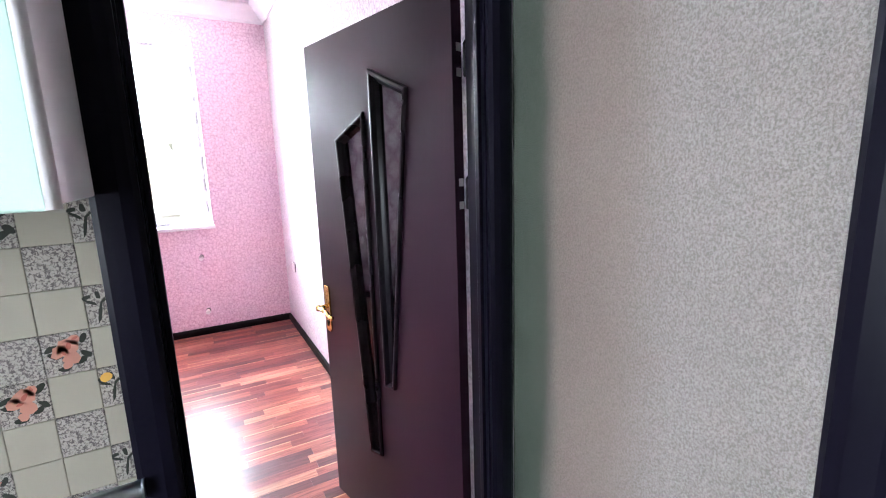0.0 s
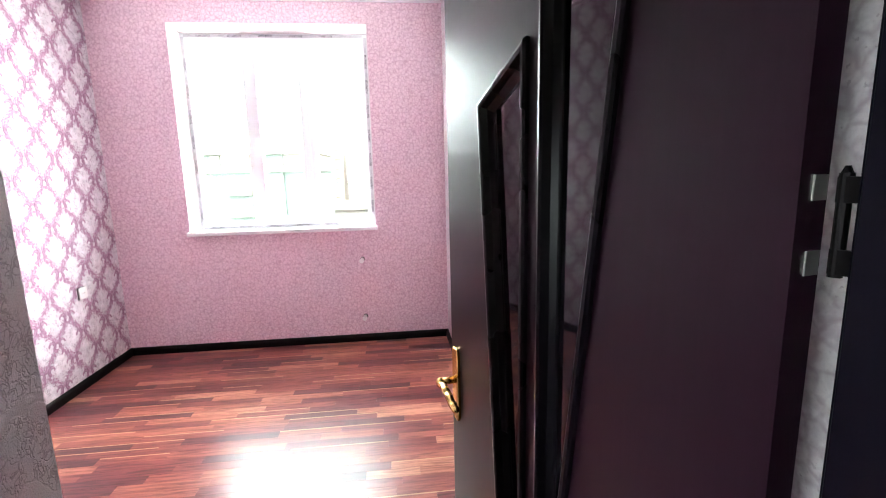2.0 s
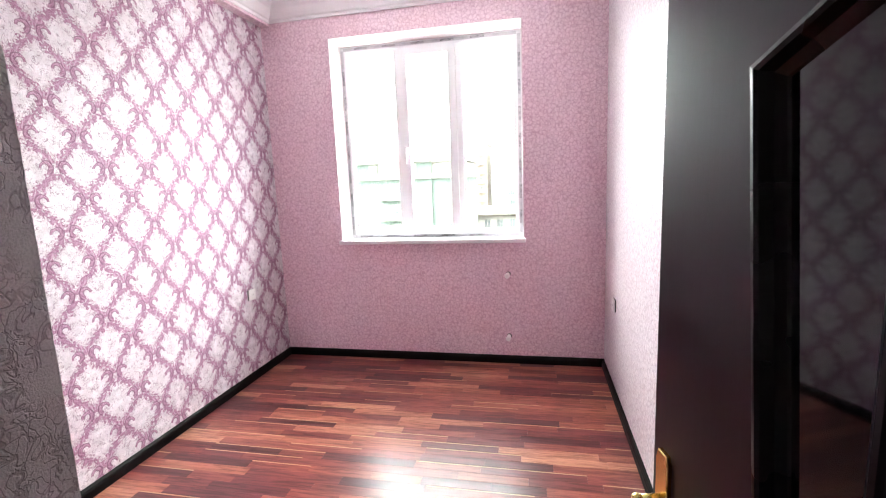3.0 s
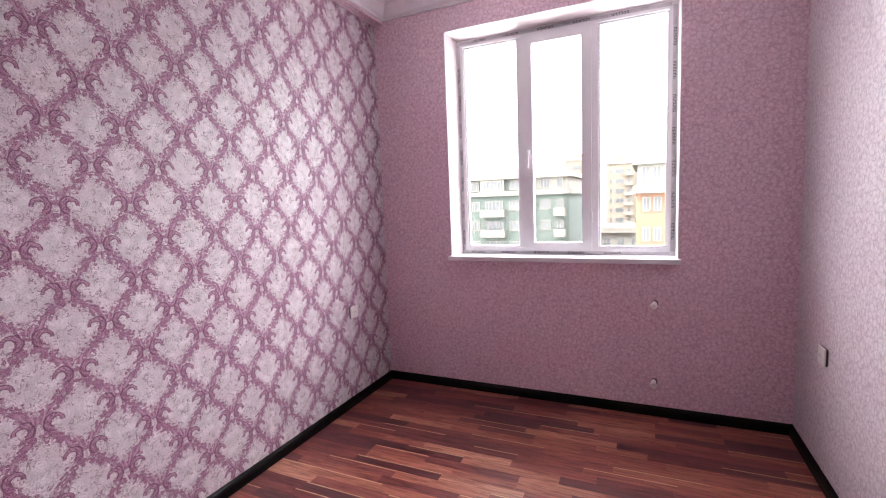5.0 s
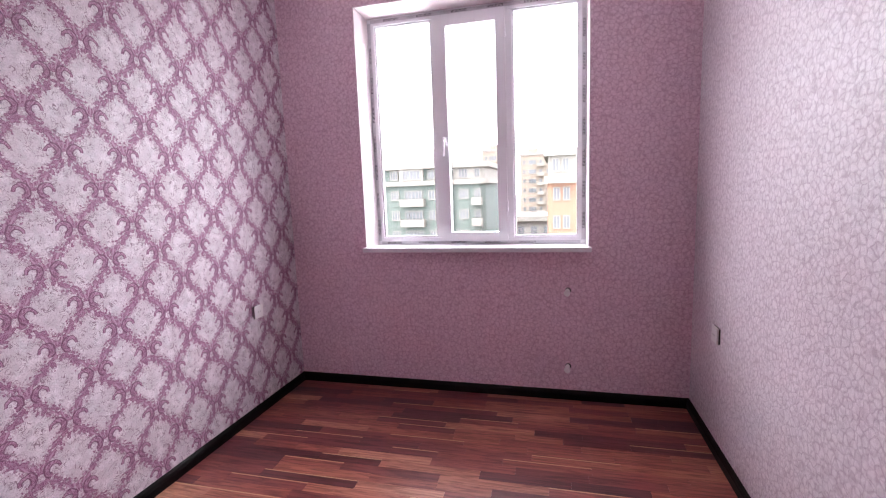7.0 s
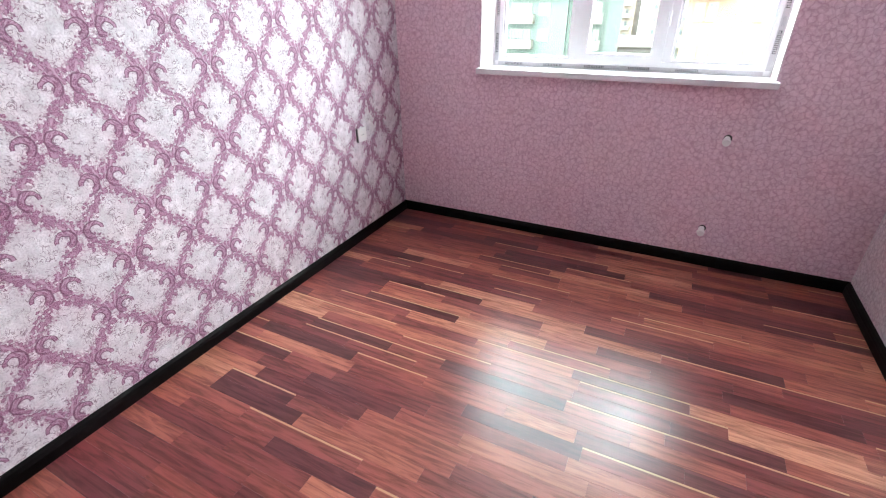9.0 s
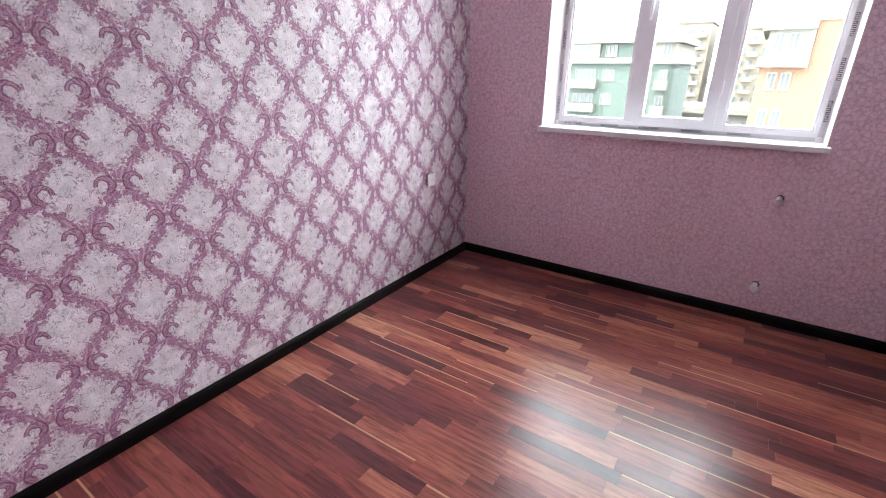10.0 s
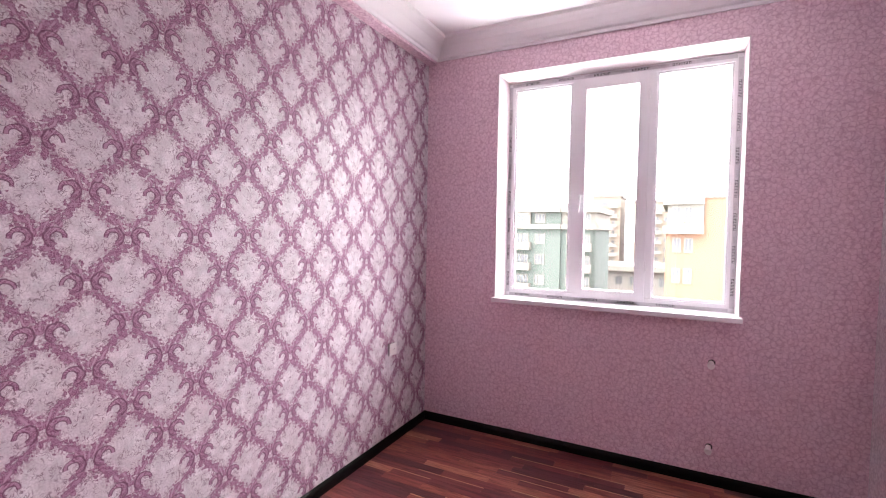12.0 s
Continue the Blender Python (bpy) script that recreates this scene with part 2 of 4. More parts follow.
def flower_paper():
    """Silvery rose embossed paper: plain round blooms in a thicket of outlined leaves."""
    k = Nodes("flower_wallpaper")
    c = k.coords()
    bloom = k.noise(c, 9, 2, 0.4, 0.4)
    thicket = k.ramp(bloom, 0.38, 0.46)
    a = k.math("ABSOLUTE", k.math("SUBTRACT", k.noise(c, 38, 2, 0.5, 1.0), 0.5))
    b = k.math("ABSOLUTE", k.math("SUBTRACT", k.noise(k.coords(shift=(5, 2, 9), scale=(1, 1, 0.7)), 62, 2, 0.5, 0.7), 0.5))
    ring_ = k.math("SUBTRACT", 1.0, k.ramp(k.math("ABSOLUTE", k.math("SUBTRACT", bloom, 0.41)), 0.003, 0.012))
    leaves = k.math("MAXIMUM", k.math("SUBTRACT", 1.0, k.ramp(a, 0.008, 0.035)), k.math("SUBTRACT", 1.0, k.ramp(b, 0.008, 0.035)))
    patch = k.ramp(k.noise(k.coords(shift=(4, 4, 1)), 9, 2), 0.34, 0.46)
    lines = k.math("MAXIMUM", k.math("MULTIPLY", k.math("MULTIPLY", leaves, thicket), patch), k.math("MULTIPLY", ring_, 0.45))
    speck = k.noise(c, 420, 2)
    col = k.mix(thicket, (0.80, 0.72, 0.735), (0.75, 0.665, 0.685))
    col = k.mix(k.math("MULTIPLY", k.ramp(speck, 0.42, 0.64), 0.25), col, (0.34, 0.25, 0.28))
    col = k.mix(k.math("MULTIPLY", lines, 0.42), col, (0.26, 0.165, 0.195))
    k.bump(k.math("ADD", k.math("MULTIPLY", lines, -1.4), speck), 0.8, 0.0014)
    return k.surface(col, 0.42, 0.0, 0.6)


def hall_paper():
    """Grey-beige embossed paper with wide upright green and umber bands; dimness beside the door is put into their
    colour.
    """
    k = Nodes("hall_wallpaper")
    c = k.coords()
    pos = k.node("SeparateXYZ")
    k.tree.links.new(c, pos.inputs[0])
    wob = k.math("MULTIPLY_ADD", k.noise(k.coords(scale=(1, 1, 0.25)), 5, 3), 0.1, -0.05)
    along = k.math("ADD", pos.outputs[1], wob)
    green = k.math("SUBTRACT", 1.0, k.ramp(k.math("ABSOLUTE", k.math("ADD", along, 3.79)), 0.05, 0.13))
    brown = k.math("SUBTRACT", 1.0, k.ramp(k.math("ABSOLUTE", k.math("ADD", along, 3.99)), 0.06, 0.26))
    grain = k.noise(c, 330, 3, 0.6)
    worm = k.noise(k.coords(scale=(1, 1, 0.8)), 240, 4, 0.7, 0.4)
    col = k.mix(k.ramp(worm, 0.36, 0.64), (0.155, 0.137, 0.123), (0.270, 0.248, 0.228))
    # bands are darker than the print alone, to carry the shade by the frame
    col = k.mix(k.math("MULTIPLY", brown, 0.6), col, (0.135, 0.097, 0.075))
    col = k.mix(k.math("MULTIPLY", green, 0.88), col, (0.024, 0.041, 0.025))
    col = k.mix(k.math("MULTIPLY", k.ramp(grain, 0.45, 0.7), 0.22), col, (0.24, 0.215, 0.20))
    k.bump(k.math("ADD", worm, k.math("MULTIPLY", grain, 0.6)), 1.0, 0.005)
    return k.surface(col, 0.72, 0.0, 0.3)


def paint(name, color, rough=0.5, grain=60, relief=0.1, spec=0.5, spread=0.06):
    k = Nodes(name)
    c = k.coords()
    cloud = k.noise(c, 3.0, 4)
    deep = tuple(v * (1 - spread) for v in color)
    col = k.mix(cloud, color, deep)
    fine = k.noise(c, grain, 3)
    k.bump(fine, relief, 0.001)
    return k.surface(col, k.math("MULTIPLY_ADD", cloud, 0.12, rough - 0.06), 0.0, spec)


def dark_wood(name, color, rough, run=(30, 30, 2.2), spec=0.3):
    """Dark foil with a faint grain along z."""
    k = Nodes(name)
    grain = k.noise(k.coords(scale=run), 3.0, 4, 0.6, 0.4)
    fine = k.noise(k.coords(), 240, 2)
    col = k.mix(grain, tuple(v * 0.8 for v in color), tuple(v * 1.2 for v in color))
    k.bump(k.math("ADD", grain, k.math("MULTIPLY", fine, 0.5)), 0.06, 0.001)
    return k.surface(col, k.math("MULTIPLY_ADD", fine, 0.08, rough - 0.04), 0.0, spec)


def floor_wood():
    """Laminate strips in mixed red-brown tones, each its own tone and grain."""
    k = Nodes("red_brown_laminate")
    info = k.node("ObjectInfo")
    geo = k.node("NewGeometry")
    own = k.math("FRACT", k.math("ADD", k.math("MULTIPLY", info.outputs["Random"], 7.31), geo.outputs["Random Per Island"]))
    pos = k.node("TexCoord").outputs["Object"]
    move = k.node("VectorMath", operation="ADD")
    k.tree.links.new(pos, move.inputs[0])
    shift = k.node("CombineXYZ")
    k.put(shift.inputs[0], k.math("MULTIPLY", own, 37.0))
    k.put(shift.inputs[1], k.math("MULTIPLY", own, 11.0))
    k.tree.links.new(shift.outputs[0], move.inputs[1])
    m = k.node("Mapping")
    m.inputs["Scale"].default_value = (2.2, 26, 1)
    k.tree.links.new(move.outputs[0], m.inputs[0])
    grain = k.noise(m.outputs[0], 2.2, 5, 0.62, 0.7)
    m2 = k.node("Mapping")
    m2.inputs["Scale"].default_value = (3, 150, 1)
    k.tree.links.new(move.outputs[0], m2.inputs[0])
    pore = k.noise(m2.outputs[0], 2.0, 3, 0.6)
    tone = k.node("ValToRGB")
    cr = tone.color_ramp
    cr.elements[0].position, cr.elements[0].color = 0.0, (0.095, 0.026, 0.032, 1)
    cr.elements[1].position, cr.elements[1].color = 1.0, (0.56, 0.27, 0.175, 1)
    for p, c in ((0.25, (0.165, 0.040, 0.043, 1)), (0.6, (0.28, 0.080, 0.064, 1)), (0.85, (0.40, 0.145, 0.097, 1))):
        cr.elements.new(p).color = c
    k.put(tone.inputs[0], own)
    col = k.mix(k.ramp(grain, 0.36, 0.7), tone.outputs[0], k.mix(1.0, tone.outputs[0], (0.42, 0.33, 0.34), "MULTIPLY"))
    col = k.mix(k.math("MULTIPLY", k.ramp(pore, 0.55, 0.75), 0.35), col, (0.06, 0.022, 0.02))
    streak = k.ramp(k.noise(m2.outputs[0], 0.5, 2), 0.66, 0.76)
    col = k.mix(k.math("MULTIPLY", streak, k.math("MULTIPLY", k.ramp(own, 0.45, 0.8), 0.5)), col, (0.42, 0.22, 0.13))
    sep = k.node("SeparateXYZ")
    k.tree.links.new(pos, sep.inputs[0])
    across = k.math("WRAP", k.math("ADD", sep.outputs[1], 0.002), 0.064, 0.0)
    sap = k.math("MULTIPLY", k.ramp(k.math("ADD", across, k.math("MULTIPLY", grain, 0.006)), 0.058, 0.061), k.math("GREATER_THAN", k.math("FRACT", k.math("MULTIPLY", own, 13.7)), 0.80))
    col = k.mix(k.math("MULTIPLY", sap, 0.75), col, (0.60, 0.38, 0.22))
    dust = k.noise(k.coords("Generated"), 4, 3)
    k.bump(k.math("ADD", grain, pore), 0.05, 0.0006)
    return k.surface(col, k.math("MULTIPLY_ADD", pore, 0.05, k.math("MULTIPLY_ADD", dust, 0.08, 0.24)), 0.0, 0.42)


def metal(name, color, rough):
    k = Nodes(name)
    n = k.noise(k.coords(), 40, 3)
    return k.surface(k.mix(n, color, tuple(v * 0.85 for v in color)), k.math("MULTIPLY_ADD", n, 0.12, rough - 0.05), 1.0)


def clear_glass(name, tint=(1, 1, 1), rough=0.0):
    k = Nodes(name)
    k.surface(tint, rough, 0.0, 0.5)
    k.bsdf.inputs["Transmission Weight"].default_value = 1.0
    k.bsdf.inputs["IOR"].default_value = 1.45
    return k.mat


def dark_glass():
    k = Nodes("dark_patterned_glass")
    n = k.noise(k.coords(), 50, 3)
    k.bump(n, 0.008, 0.001)
    return k.surface((0.006, 0.005, 0.008), k.math("MULTIPLY_ADD", n, 0.03, 0.03), 0.0, 0.3)


DAMASK = damask_paper()
PINK = leaf_paper("pink_leaf_wallpaper", (0.85, 0.655, 0.73), (0.57, 0.35, 0.445), 36, 0.48, 0.5)
PALE_PINK = leaf_paper("pale_leaf_wallpaper", (0.74, 0.67, 0.70), (0.46, 0.365, 0.42), 36, 0.45, 0.6)
FLOWER = flower_paper()
HALL = hall_paper()
CEILING = paint("white_ceiling_paint", (0.80, 0.77, 0.79), 0.7, 90, 0.05, 0.3, 0.03)
PLASTER = paint("pale_pink_plaster", (0.74, 0.66, 0.68), 0.7, 120, 0.25, 0.3, 0.08)
UPVC = paint("white_upvc", (0.80, 0.79, 0.82), 0.32, 30, 0.02, 0.5, 0.03)
SILL = paint("white_sill_board", (0.82, 0.80, 0.82), 0.35, 40, 0.03, 0.5, 0.04)
FILM = paint("grey_protective_film", (0.62, 0.60, 0.64), 0.4, 50, 0.05, 0.4, 0.15)
INK = paint("black_ink", (0.03, 0.03, 0.035), 0.5, 50, 0.0, 0.4)
FAINT_INK = paint("pale_grey_ink", (0.42, 0.41, 0.44), 0.5, 50, 0.0, 0.4)
SKIRT = dark_wood("dark_skirting_foil", (0.004, 0.0025, 0.003), 0.5, (2.2, 30, 30), 0.12)
LEAF = dark_wood("aubergine_door_foil", (0.014, 0.0052, 0.0105), 0.32, spec=0.18)
# the frame's blue tinge is reflected sky, put into the foil colour
FRAME = dark_wood("black_brown_frame_foil", (0.004, 0.0035, 0.007), 0.34, spec=0.07)
MOULD = paint("glossy_dark_bead_foil", (0.006, 0.004, 0.007), 0.28, 12, 0.0, 0.25, 0.2)
FLOOR = floor_wood()
BRASS = metal("polished_brass", (0.85, 0.62, 0.22), 0.22)
STEEL = metal("dull_steel", (0.62, 0.60, 0.56), 0.4)
BLACK_STEEL = metal("dark_hinge_steel", (0.016, 0.014, 0.015), 0.5)
ALU = metal("brushed_aluminium", (0.55, 0.60, 0.64), 0.3)
GLASS = clear_glass("window_glass")
SMOKE = dark_glass()
SOCKET = paint("white_socket_plastic", (0.78, 0.74, 0.74), 0.35, 30, 0.0, 0.5, 0.02)
SLOT = paint("dark_slot", (0.03, 0.025, 0.025), 0.6, 30, 0.0)

# ---- structure ----
FLOOR_Z = 0.020
W, DOOR_Y, NOOK_X, NOOK_Y, TOP = 2.755, -3.735, 1.762, -3.27, 3.02
OX0, OX1, OZ0, OZ1 = 0.590, 2.140, 1.048, 2.715  # window opening
LX0, LX1, LTOP = 1.900, 2.662, 2.045  # door opening
WT = 0.42  # outer wall
DT = 0.085  # door wall, from DOOR_Y towards the room


def setting(name, bm, material, label, category):
    return tagged(part(name, bm, material), label, category, kind="structure")


setting("wall_north", prism([(-0.3, -0.15), (W + 0.3, -0.15), (W + 0.3, TOP + 0.2), (-0.3, TOP + 0.2)],
        [[(OX0, OZ0), (OX1, OZ0), (OX1, OZ1), (OX0, OZ1)]], 0.0, WT), PINK, "pink wallpapered wall with a small leaf print", "wall")
setting("wall_west", block(-0.3, 0.0, NOOK_Y - 0.2, 0.0, -0.15, TOP + 0.2), DAMASK, "rose damask wallpapered wall with silvery medallions", "wall")
setting("wall_east", block(W, W + 0.2, DOOR_Y + DT, 0.0, -0.15, TOP + 0.2), PALE_PINK, "pale pink wallpapered wall with a leaf print", "wall")
setting("wall_south", block(-0.0, NOOK_X - 0.004, NOOK_Y - 0.2, NOOK_Y, -0.15, TOP + 0.2), PINK, "pink wallpapered back wall of the bedroom", "wall")
setting("wall_nook", block(NOOK_X - 0.16, NOOK_X, DOOR_Y + DT, NOOK_Y, -0.15, TOP + 0.2), FLOWER, "silvery rose wallpapered wall with outlined flowers", "wall")
setting("wall_door", prism([(NOOK_X - 0.3, -0.15), (NOOK_X - 0.3, TOP + 0.2), (W + 0.2, TOP + 0.2), (W + 0.2, -0.15), (LX1 + 0.03, -0.15), (LX1 + 0.03, LTOP + 0.03), (LX0 - 0.03, LTOP + 0.03), (LX0 - 0.03, -0.15)],
        [], DOOR_Y, DOOR_Y + DT), PALE_PINK, "wallpapered partition wall round the bedroom door", "wall")
PIER_Y = -3.605
setting("wall_door_pier", block(NOOK_X, LX0 - 0.030, DOOR_Y + DT, PIER_Y, -0.15, TOP + 0.2), PALE_PINK, "narrow wallpapered pier between door frame and nook", "wall")
setting("ceiling", block(-0.3, W + 0.3, -7.7, WT, TOP, TOP + 0.15), CEILING, "smooth white painted ceiling", "ceiling")

# cove along the ceiling, white
COVE = [(0.0, 0.0), (0.012, 0.0), (0.016, 0.02), (0.03, 0.028), (0.05, 0.05), (0.075, 0.085), (0.105, 0.108), (0.13, 0.12), (0.135, 0.14), (0.0, 0.14)]
CZ = TOP - 0.14
for nm, p, q, out in (("cornice_north", (0.0, -0.001, CZ), (W, -0.001, CZ), (0, -1, 0)),
                      ("cornice_west", (0.075, 0, CZ), (0.075, NOOK_Y, CZ), (1, 0, 0)),
                      ("cornice_east", (W - 0.001, 0, CZ), (W - 0.001, DOOR_Y + DT, CZ), (-1, 0, 0))):
    setting(nm, sweep(COVE, [(p, out, (0, 0, 1)), (q, out, (0, 0, 1))]), CEILING, "white plaster cove along the ceiling", "cornice")
setting("beam_west", block(0.0, 0.076, NOOK_Y, -0.002, CZ - 0.02, TOP), PINK, "shallow wallpapered beam under the ceiling", "beam")

# skirting
SK = [(0.0, 0.0), (0.018, 0.0), (0.018, 0.060), (0.013, 0.074), (0.006, 0.082), (0.0, 0.085)]
for nm, p, q, out in (("baseboard_north", (0.0, 0.0, 0.0), (W, 0.0, 0.0), (0, -1, 0)),
                      ("baseboard_west", (0.0, 0.0, 0.0), (0.0, NOOK_Y, 0.0), (1, 0, 0)),
                      ("baseboard_east", (W, 0.0, 0.0), (W, DOOR_Y + DT, 0.0), (-1, 0, 0)),
                      ("baseboard_south", (0.0, NOOK_Y, 0.0), (NOOK_X, NOOK_Y, 0.0), (0, 1, 0)),
                      ("baseboard_nook", (NOOK_X, NOOK_Y + 0.018, 0.0), (NOOK_X, PIER_Y, 0.0), (1, 0, 0))):
    out = Vector(out) * 1.0
    setting(nm, sweep(SK, [(Vector(p) + out * 0.002, out, (0, 0, 1)), (Vector(q) + out * 0.002, out, (0, 0, 1))]), SKIRT, "black-brown skirting board with a rounded top", "baseboard")
floor = setting("floor", block(-0.3, W + 0.3, -7.7, WT, -0.15, FLOOR_Z - 0.010), SKIRT, "dark red-brown laminate floor of mixed strips", "floor")

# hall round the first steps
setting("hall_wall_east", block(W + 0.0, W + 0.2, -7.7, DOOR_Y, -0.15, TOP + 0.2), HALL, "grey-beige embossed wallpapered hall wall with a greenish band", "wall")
# unseen wall; its opening is made up to hold the hall's added lamp
bm = prism([(-7.7, -0.15), (NOOK_Y - 0.2, -0.15), (NOOK_Y - 0.2, TOP + 0.2), (-7.7, TOP + 0.2)], [[(-6.2, 0.9), (-4.8, 0.9), (-4.8, 2.3), (-6.2, 2.3)]], 0.3, 0.5)
bmesh.ops.rotate(bm, verts=list(bm.verts), cent=(0, 0, 0), matrix=Matrix.Rotation(radians(90), 3, "Z"))
setting("hall_wall_west", bm, HALL, "unseen plain kitchen wall with an opening for an added lamp", "wall")
setting("hall_wall_north", block(-0.3, NOOK_X - 0.3, DOOR_Y, DOOR_Y + DT, -0.15, TOP + 0.2), HALL, "wall behind the kitchen tiles", "wall")
setting("hall_wall_south", block(-0.5, W + 0.2, -7.9, -7.7, -0.15, TOP + 0.2), HALL, "plain back wall of the hall", "wall")



# ---- bedroom window ----
FY = 0.15  # front of the window frame
FX0, FX1, FZ0, FZ1 = 0.625, 2.132, 1.065, 2.680
win = thing("window_1", "white plastic three-light window with protective film on its frame", "window", kind="structure")


def ring(x0, x1, z0, z1, width, y0, y1):
    w = (width,) * 4 if isinstance(width, (int, float)) else width  # left, right, bottom, top
    return prism([(x0, z0), (x1, z0), (x1, z1), (x0, z1)],
                 [[(x0 + w[0], z0 + w[2]), (x1 - w[1], z0 + w[2]), (x1 - w[1], z1 - w[3]), (x0 + w[0], z1 - w[3])]], y0, y1)


part("window_frame", ring(FX0, FX1, FZ0, FZ1, 0.052, FY, FY + 0.07), UPVC, win)
part("mullion", block(1.095, 1.160, FY + 0.001, FY + 0.07, FZ0 + 0.052, FZ1 - 0.052, 0.004), UPVC, win)
part("mullion", block(1.590, 1.650, FY + 0.001, FY + 0.07, FZ0 + 0.052, FZ1 - 0.052, 0.004), UPVC, win)
sash = part("sash", ring(1.140, 1.606, FZ0 + 0.035, FZ1 - 0.040, (0.062, 0.064, 0.055, 0.075), FY - 0.018, FY + 0.04), UPVC, win, "opening middle sash")
for a, b in ((FX0 + 0.052, 1.095), (1.650, FX1 - 0.052)):
    part("glazing_bead", ring(a, b, FZ0 + 0.052, FZ1 - 0.052, 0.012, FY + 0.012, FY + 0.04), UPVC, win)
for a, b, c, d in ((FX0 + 0.06, 1.088, FZ0 + 0.06, FZ1 - 0.06), (1.200, 1.543, FZ0 + 0.088, FZ1 - 0.113), (1.657, FX1 - 0.06, FZ0 + 0.06, FZ1 - 0.06)):
    pane = part("pane", block(a, b, FY + 0.030, FY + 0.034, c, d), GLASS, win)
    pane.visible_shadow = False
bm = block(1.164, 1.190, FY - 0.026, FY - 0.018, 1.76, 1.828, 0.003)
part("handle_plate", bm, UPVC, sash)
bm = bmesh.new()
rod(bm, (1.177, FY - 0.020, 1.815), (1.177, FY - 0.060, 1.815), 0.009)
rod(bm, (1.177, FY - 0.055, 1.822), (1.170, FY - 0.058, 1.695), 0.009, 14, 0.007)
part("handle", bm, UPVC, sash, "white lever handle", True)
for z in (1.30, 2.45):
    part("hinge_cap", rod(bmesh.new(), (1.606, FY - 0.022, z), (1.606, FY - 0.022, z + 0.07), 0.008), UPVC, sash)
# reveals, slightly splayed towards the frame
def wedge(a, b, c, d, e, f, g, h):
    bm = bmesh.new()
    vs = [bm.verts.new(p) for p in (a, b, c, d, e, f, g, h)]
    for q in ((0, 1, 2, 3), (7, 6, 5, 4), (0, 4, 5, 1), (1, 5, 6, 2), (2, 6, 7, 3), (3, 7, 4, 0)):
        bm.faces.new([vs[i] for i in q])
    bmesh.ops.recalc_face_normals(bm, faces=list(bm.faces))
    return bm


E_ = 0.003
part("reveal", wedge((OX0, -E_, OZ0), (OX0 + 0.006, -E_, OZ0), (OX0 + 0.006, -E_, OZ1), (OX0, -E_, OZ1),
                     (OX0, WT, OZ0), (FX0 + 0.004, FY + 0.004, OZ0), (FX0 + 0.004, FY + 0.004, OZ1), (OX0, WT, OZ1)), PLASTER, win, "white plastered side of the opening")
part("reveal", wedge((OX1 - 0.006, -E_, OZ0), (OX1, -E_, OZ0), (OX1, -E_, OZ1), (OX1 - 0.006, -E_, OZ1),
                     (FX1 - 0.004, FY + 0.004, OZ0), (OX1, WT, OZ0), (OX1, WT, OZ1), (FX1 - 0.004, FY + 0.004, OZ1)), PLASTER, win)
part("reveal", wedge((OX0 + 0.007, -E_, OZ1 - 0.006), (OX1 - 0.007, -E_, OZ1 - 0.006), (OX1 - 0.007, -E_, OZ1), (OX0 + 0.007, -E_, OZ1),
                     (FX0 + 0.005, FY + 0.004, FZ1 - 0.004), (FX1 - 0.005, FY + 0.004, FZ1 - 0.004), (FX1 - 0.005, WT, OZ1), (FX0 + 0.005, WT, OZ1)), PLASTER, win)
part("window_sill", block(OX0 - 0.010, OX1 + 0.012, -0.045, FY + 0.02, OZ0 - 0.014, OZ0 + 0.018, 0.004), SILL, win, "white sill board with a square nose")
# printed film: dark bars for the words, faint bars between
ROW = random.Random(4)
yf = FY - 0.0022


def bars(name, items, material):
    bm = bmesh.new()
    for x0, x1, z0, z1 in items:
        box(bm, x0, x1, yf - 0.0006, yf, z0, z1)
    return part(name, bm, material, win)


for x0, x1, z0, z1 in ((FX0 + 0.006, FX0 + 0.030, FZ0 + 0.03, FZ1 - 0.03), (FX1 - 0.034, FX1 - 0.008, FZ0 + 0.03, FZ1 - 0.03),
                       (FX0 + 0.03, FX1 - 0.04, FZ1 - 0.034, FZ1 - 0.010), (FX0 + 0.03, FX1 - 0.04, FZ0 + 0.006, FZ0 + 0.026)):
    part("film_strip", block(x0, x1, FY - 0.0016, FY - 0.0004, z0, z1), FILM, win, "greyish printed protective film")


def letters(a0, length, upright, centre, high):
    """Small strokes that stand for a printed word."""
    out = []
    step = length / 6
    for i in range(6):
        a = a0 + i * step
        for s in ((0, 0.17), (0.50, 0.67)):
            p, q = a + s[0] * step, a + s[1] * step
            out.append((centre - high / 2, centre + high / 2, p, q) if upright else (p, q, centre - high / 2, centre + high / 2))
        m = centre + high * (0.3 if i % 2 else -0.3)
        out.append((m - high * 0.07, m + high * 0.07, a, a + step * 0.6) if upright else (a, a + step * 0.6, m - high * 0.07, m + high * 0.07))
    return out


words, pale_words = [], []
for k in range(8):
    z = FZ0 + 0.08 + k * 0.205
    if z + 0.1 < FZ1 - 0.03:
        words += letters(z, 0.112, True, FX0 + 0.018, 0.017)
        words += letters(z + 0.03, 0.112, True, FX1 - 0.021, 0.018)
        pale_words += letters(z + 0.125, 0.045, True, FX0 + 0.018, 0.012) + letters(z + 0.155, 0.045, True, FX1 - 0.021, 0.013)
for k in range(6):
    x = FX0 + 0.13 + k * 0.245
    words += letters(x, 0.112, False, FZ1 - 0.021, 0.016) if x + 0.11 < FX1 - 0.05 else []
    words += letters(x - 0.05, 0.115, False, FZ0 + 0.017, 0.014) if x + 0.11 < FX1 - 0.05 else []
    pale_words += letters(x - 0.07, 0.05, False, FZ1 - 0.021, 0.012)
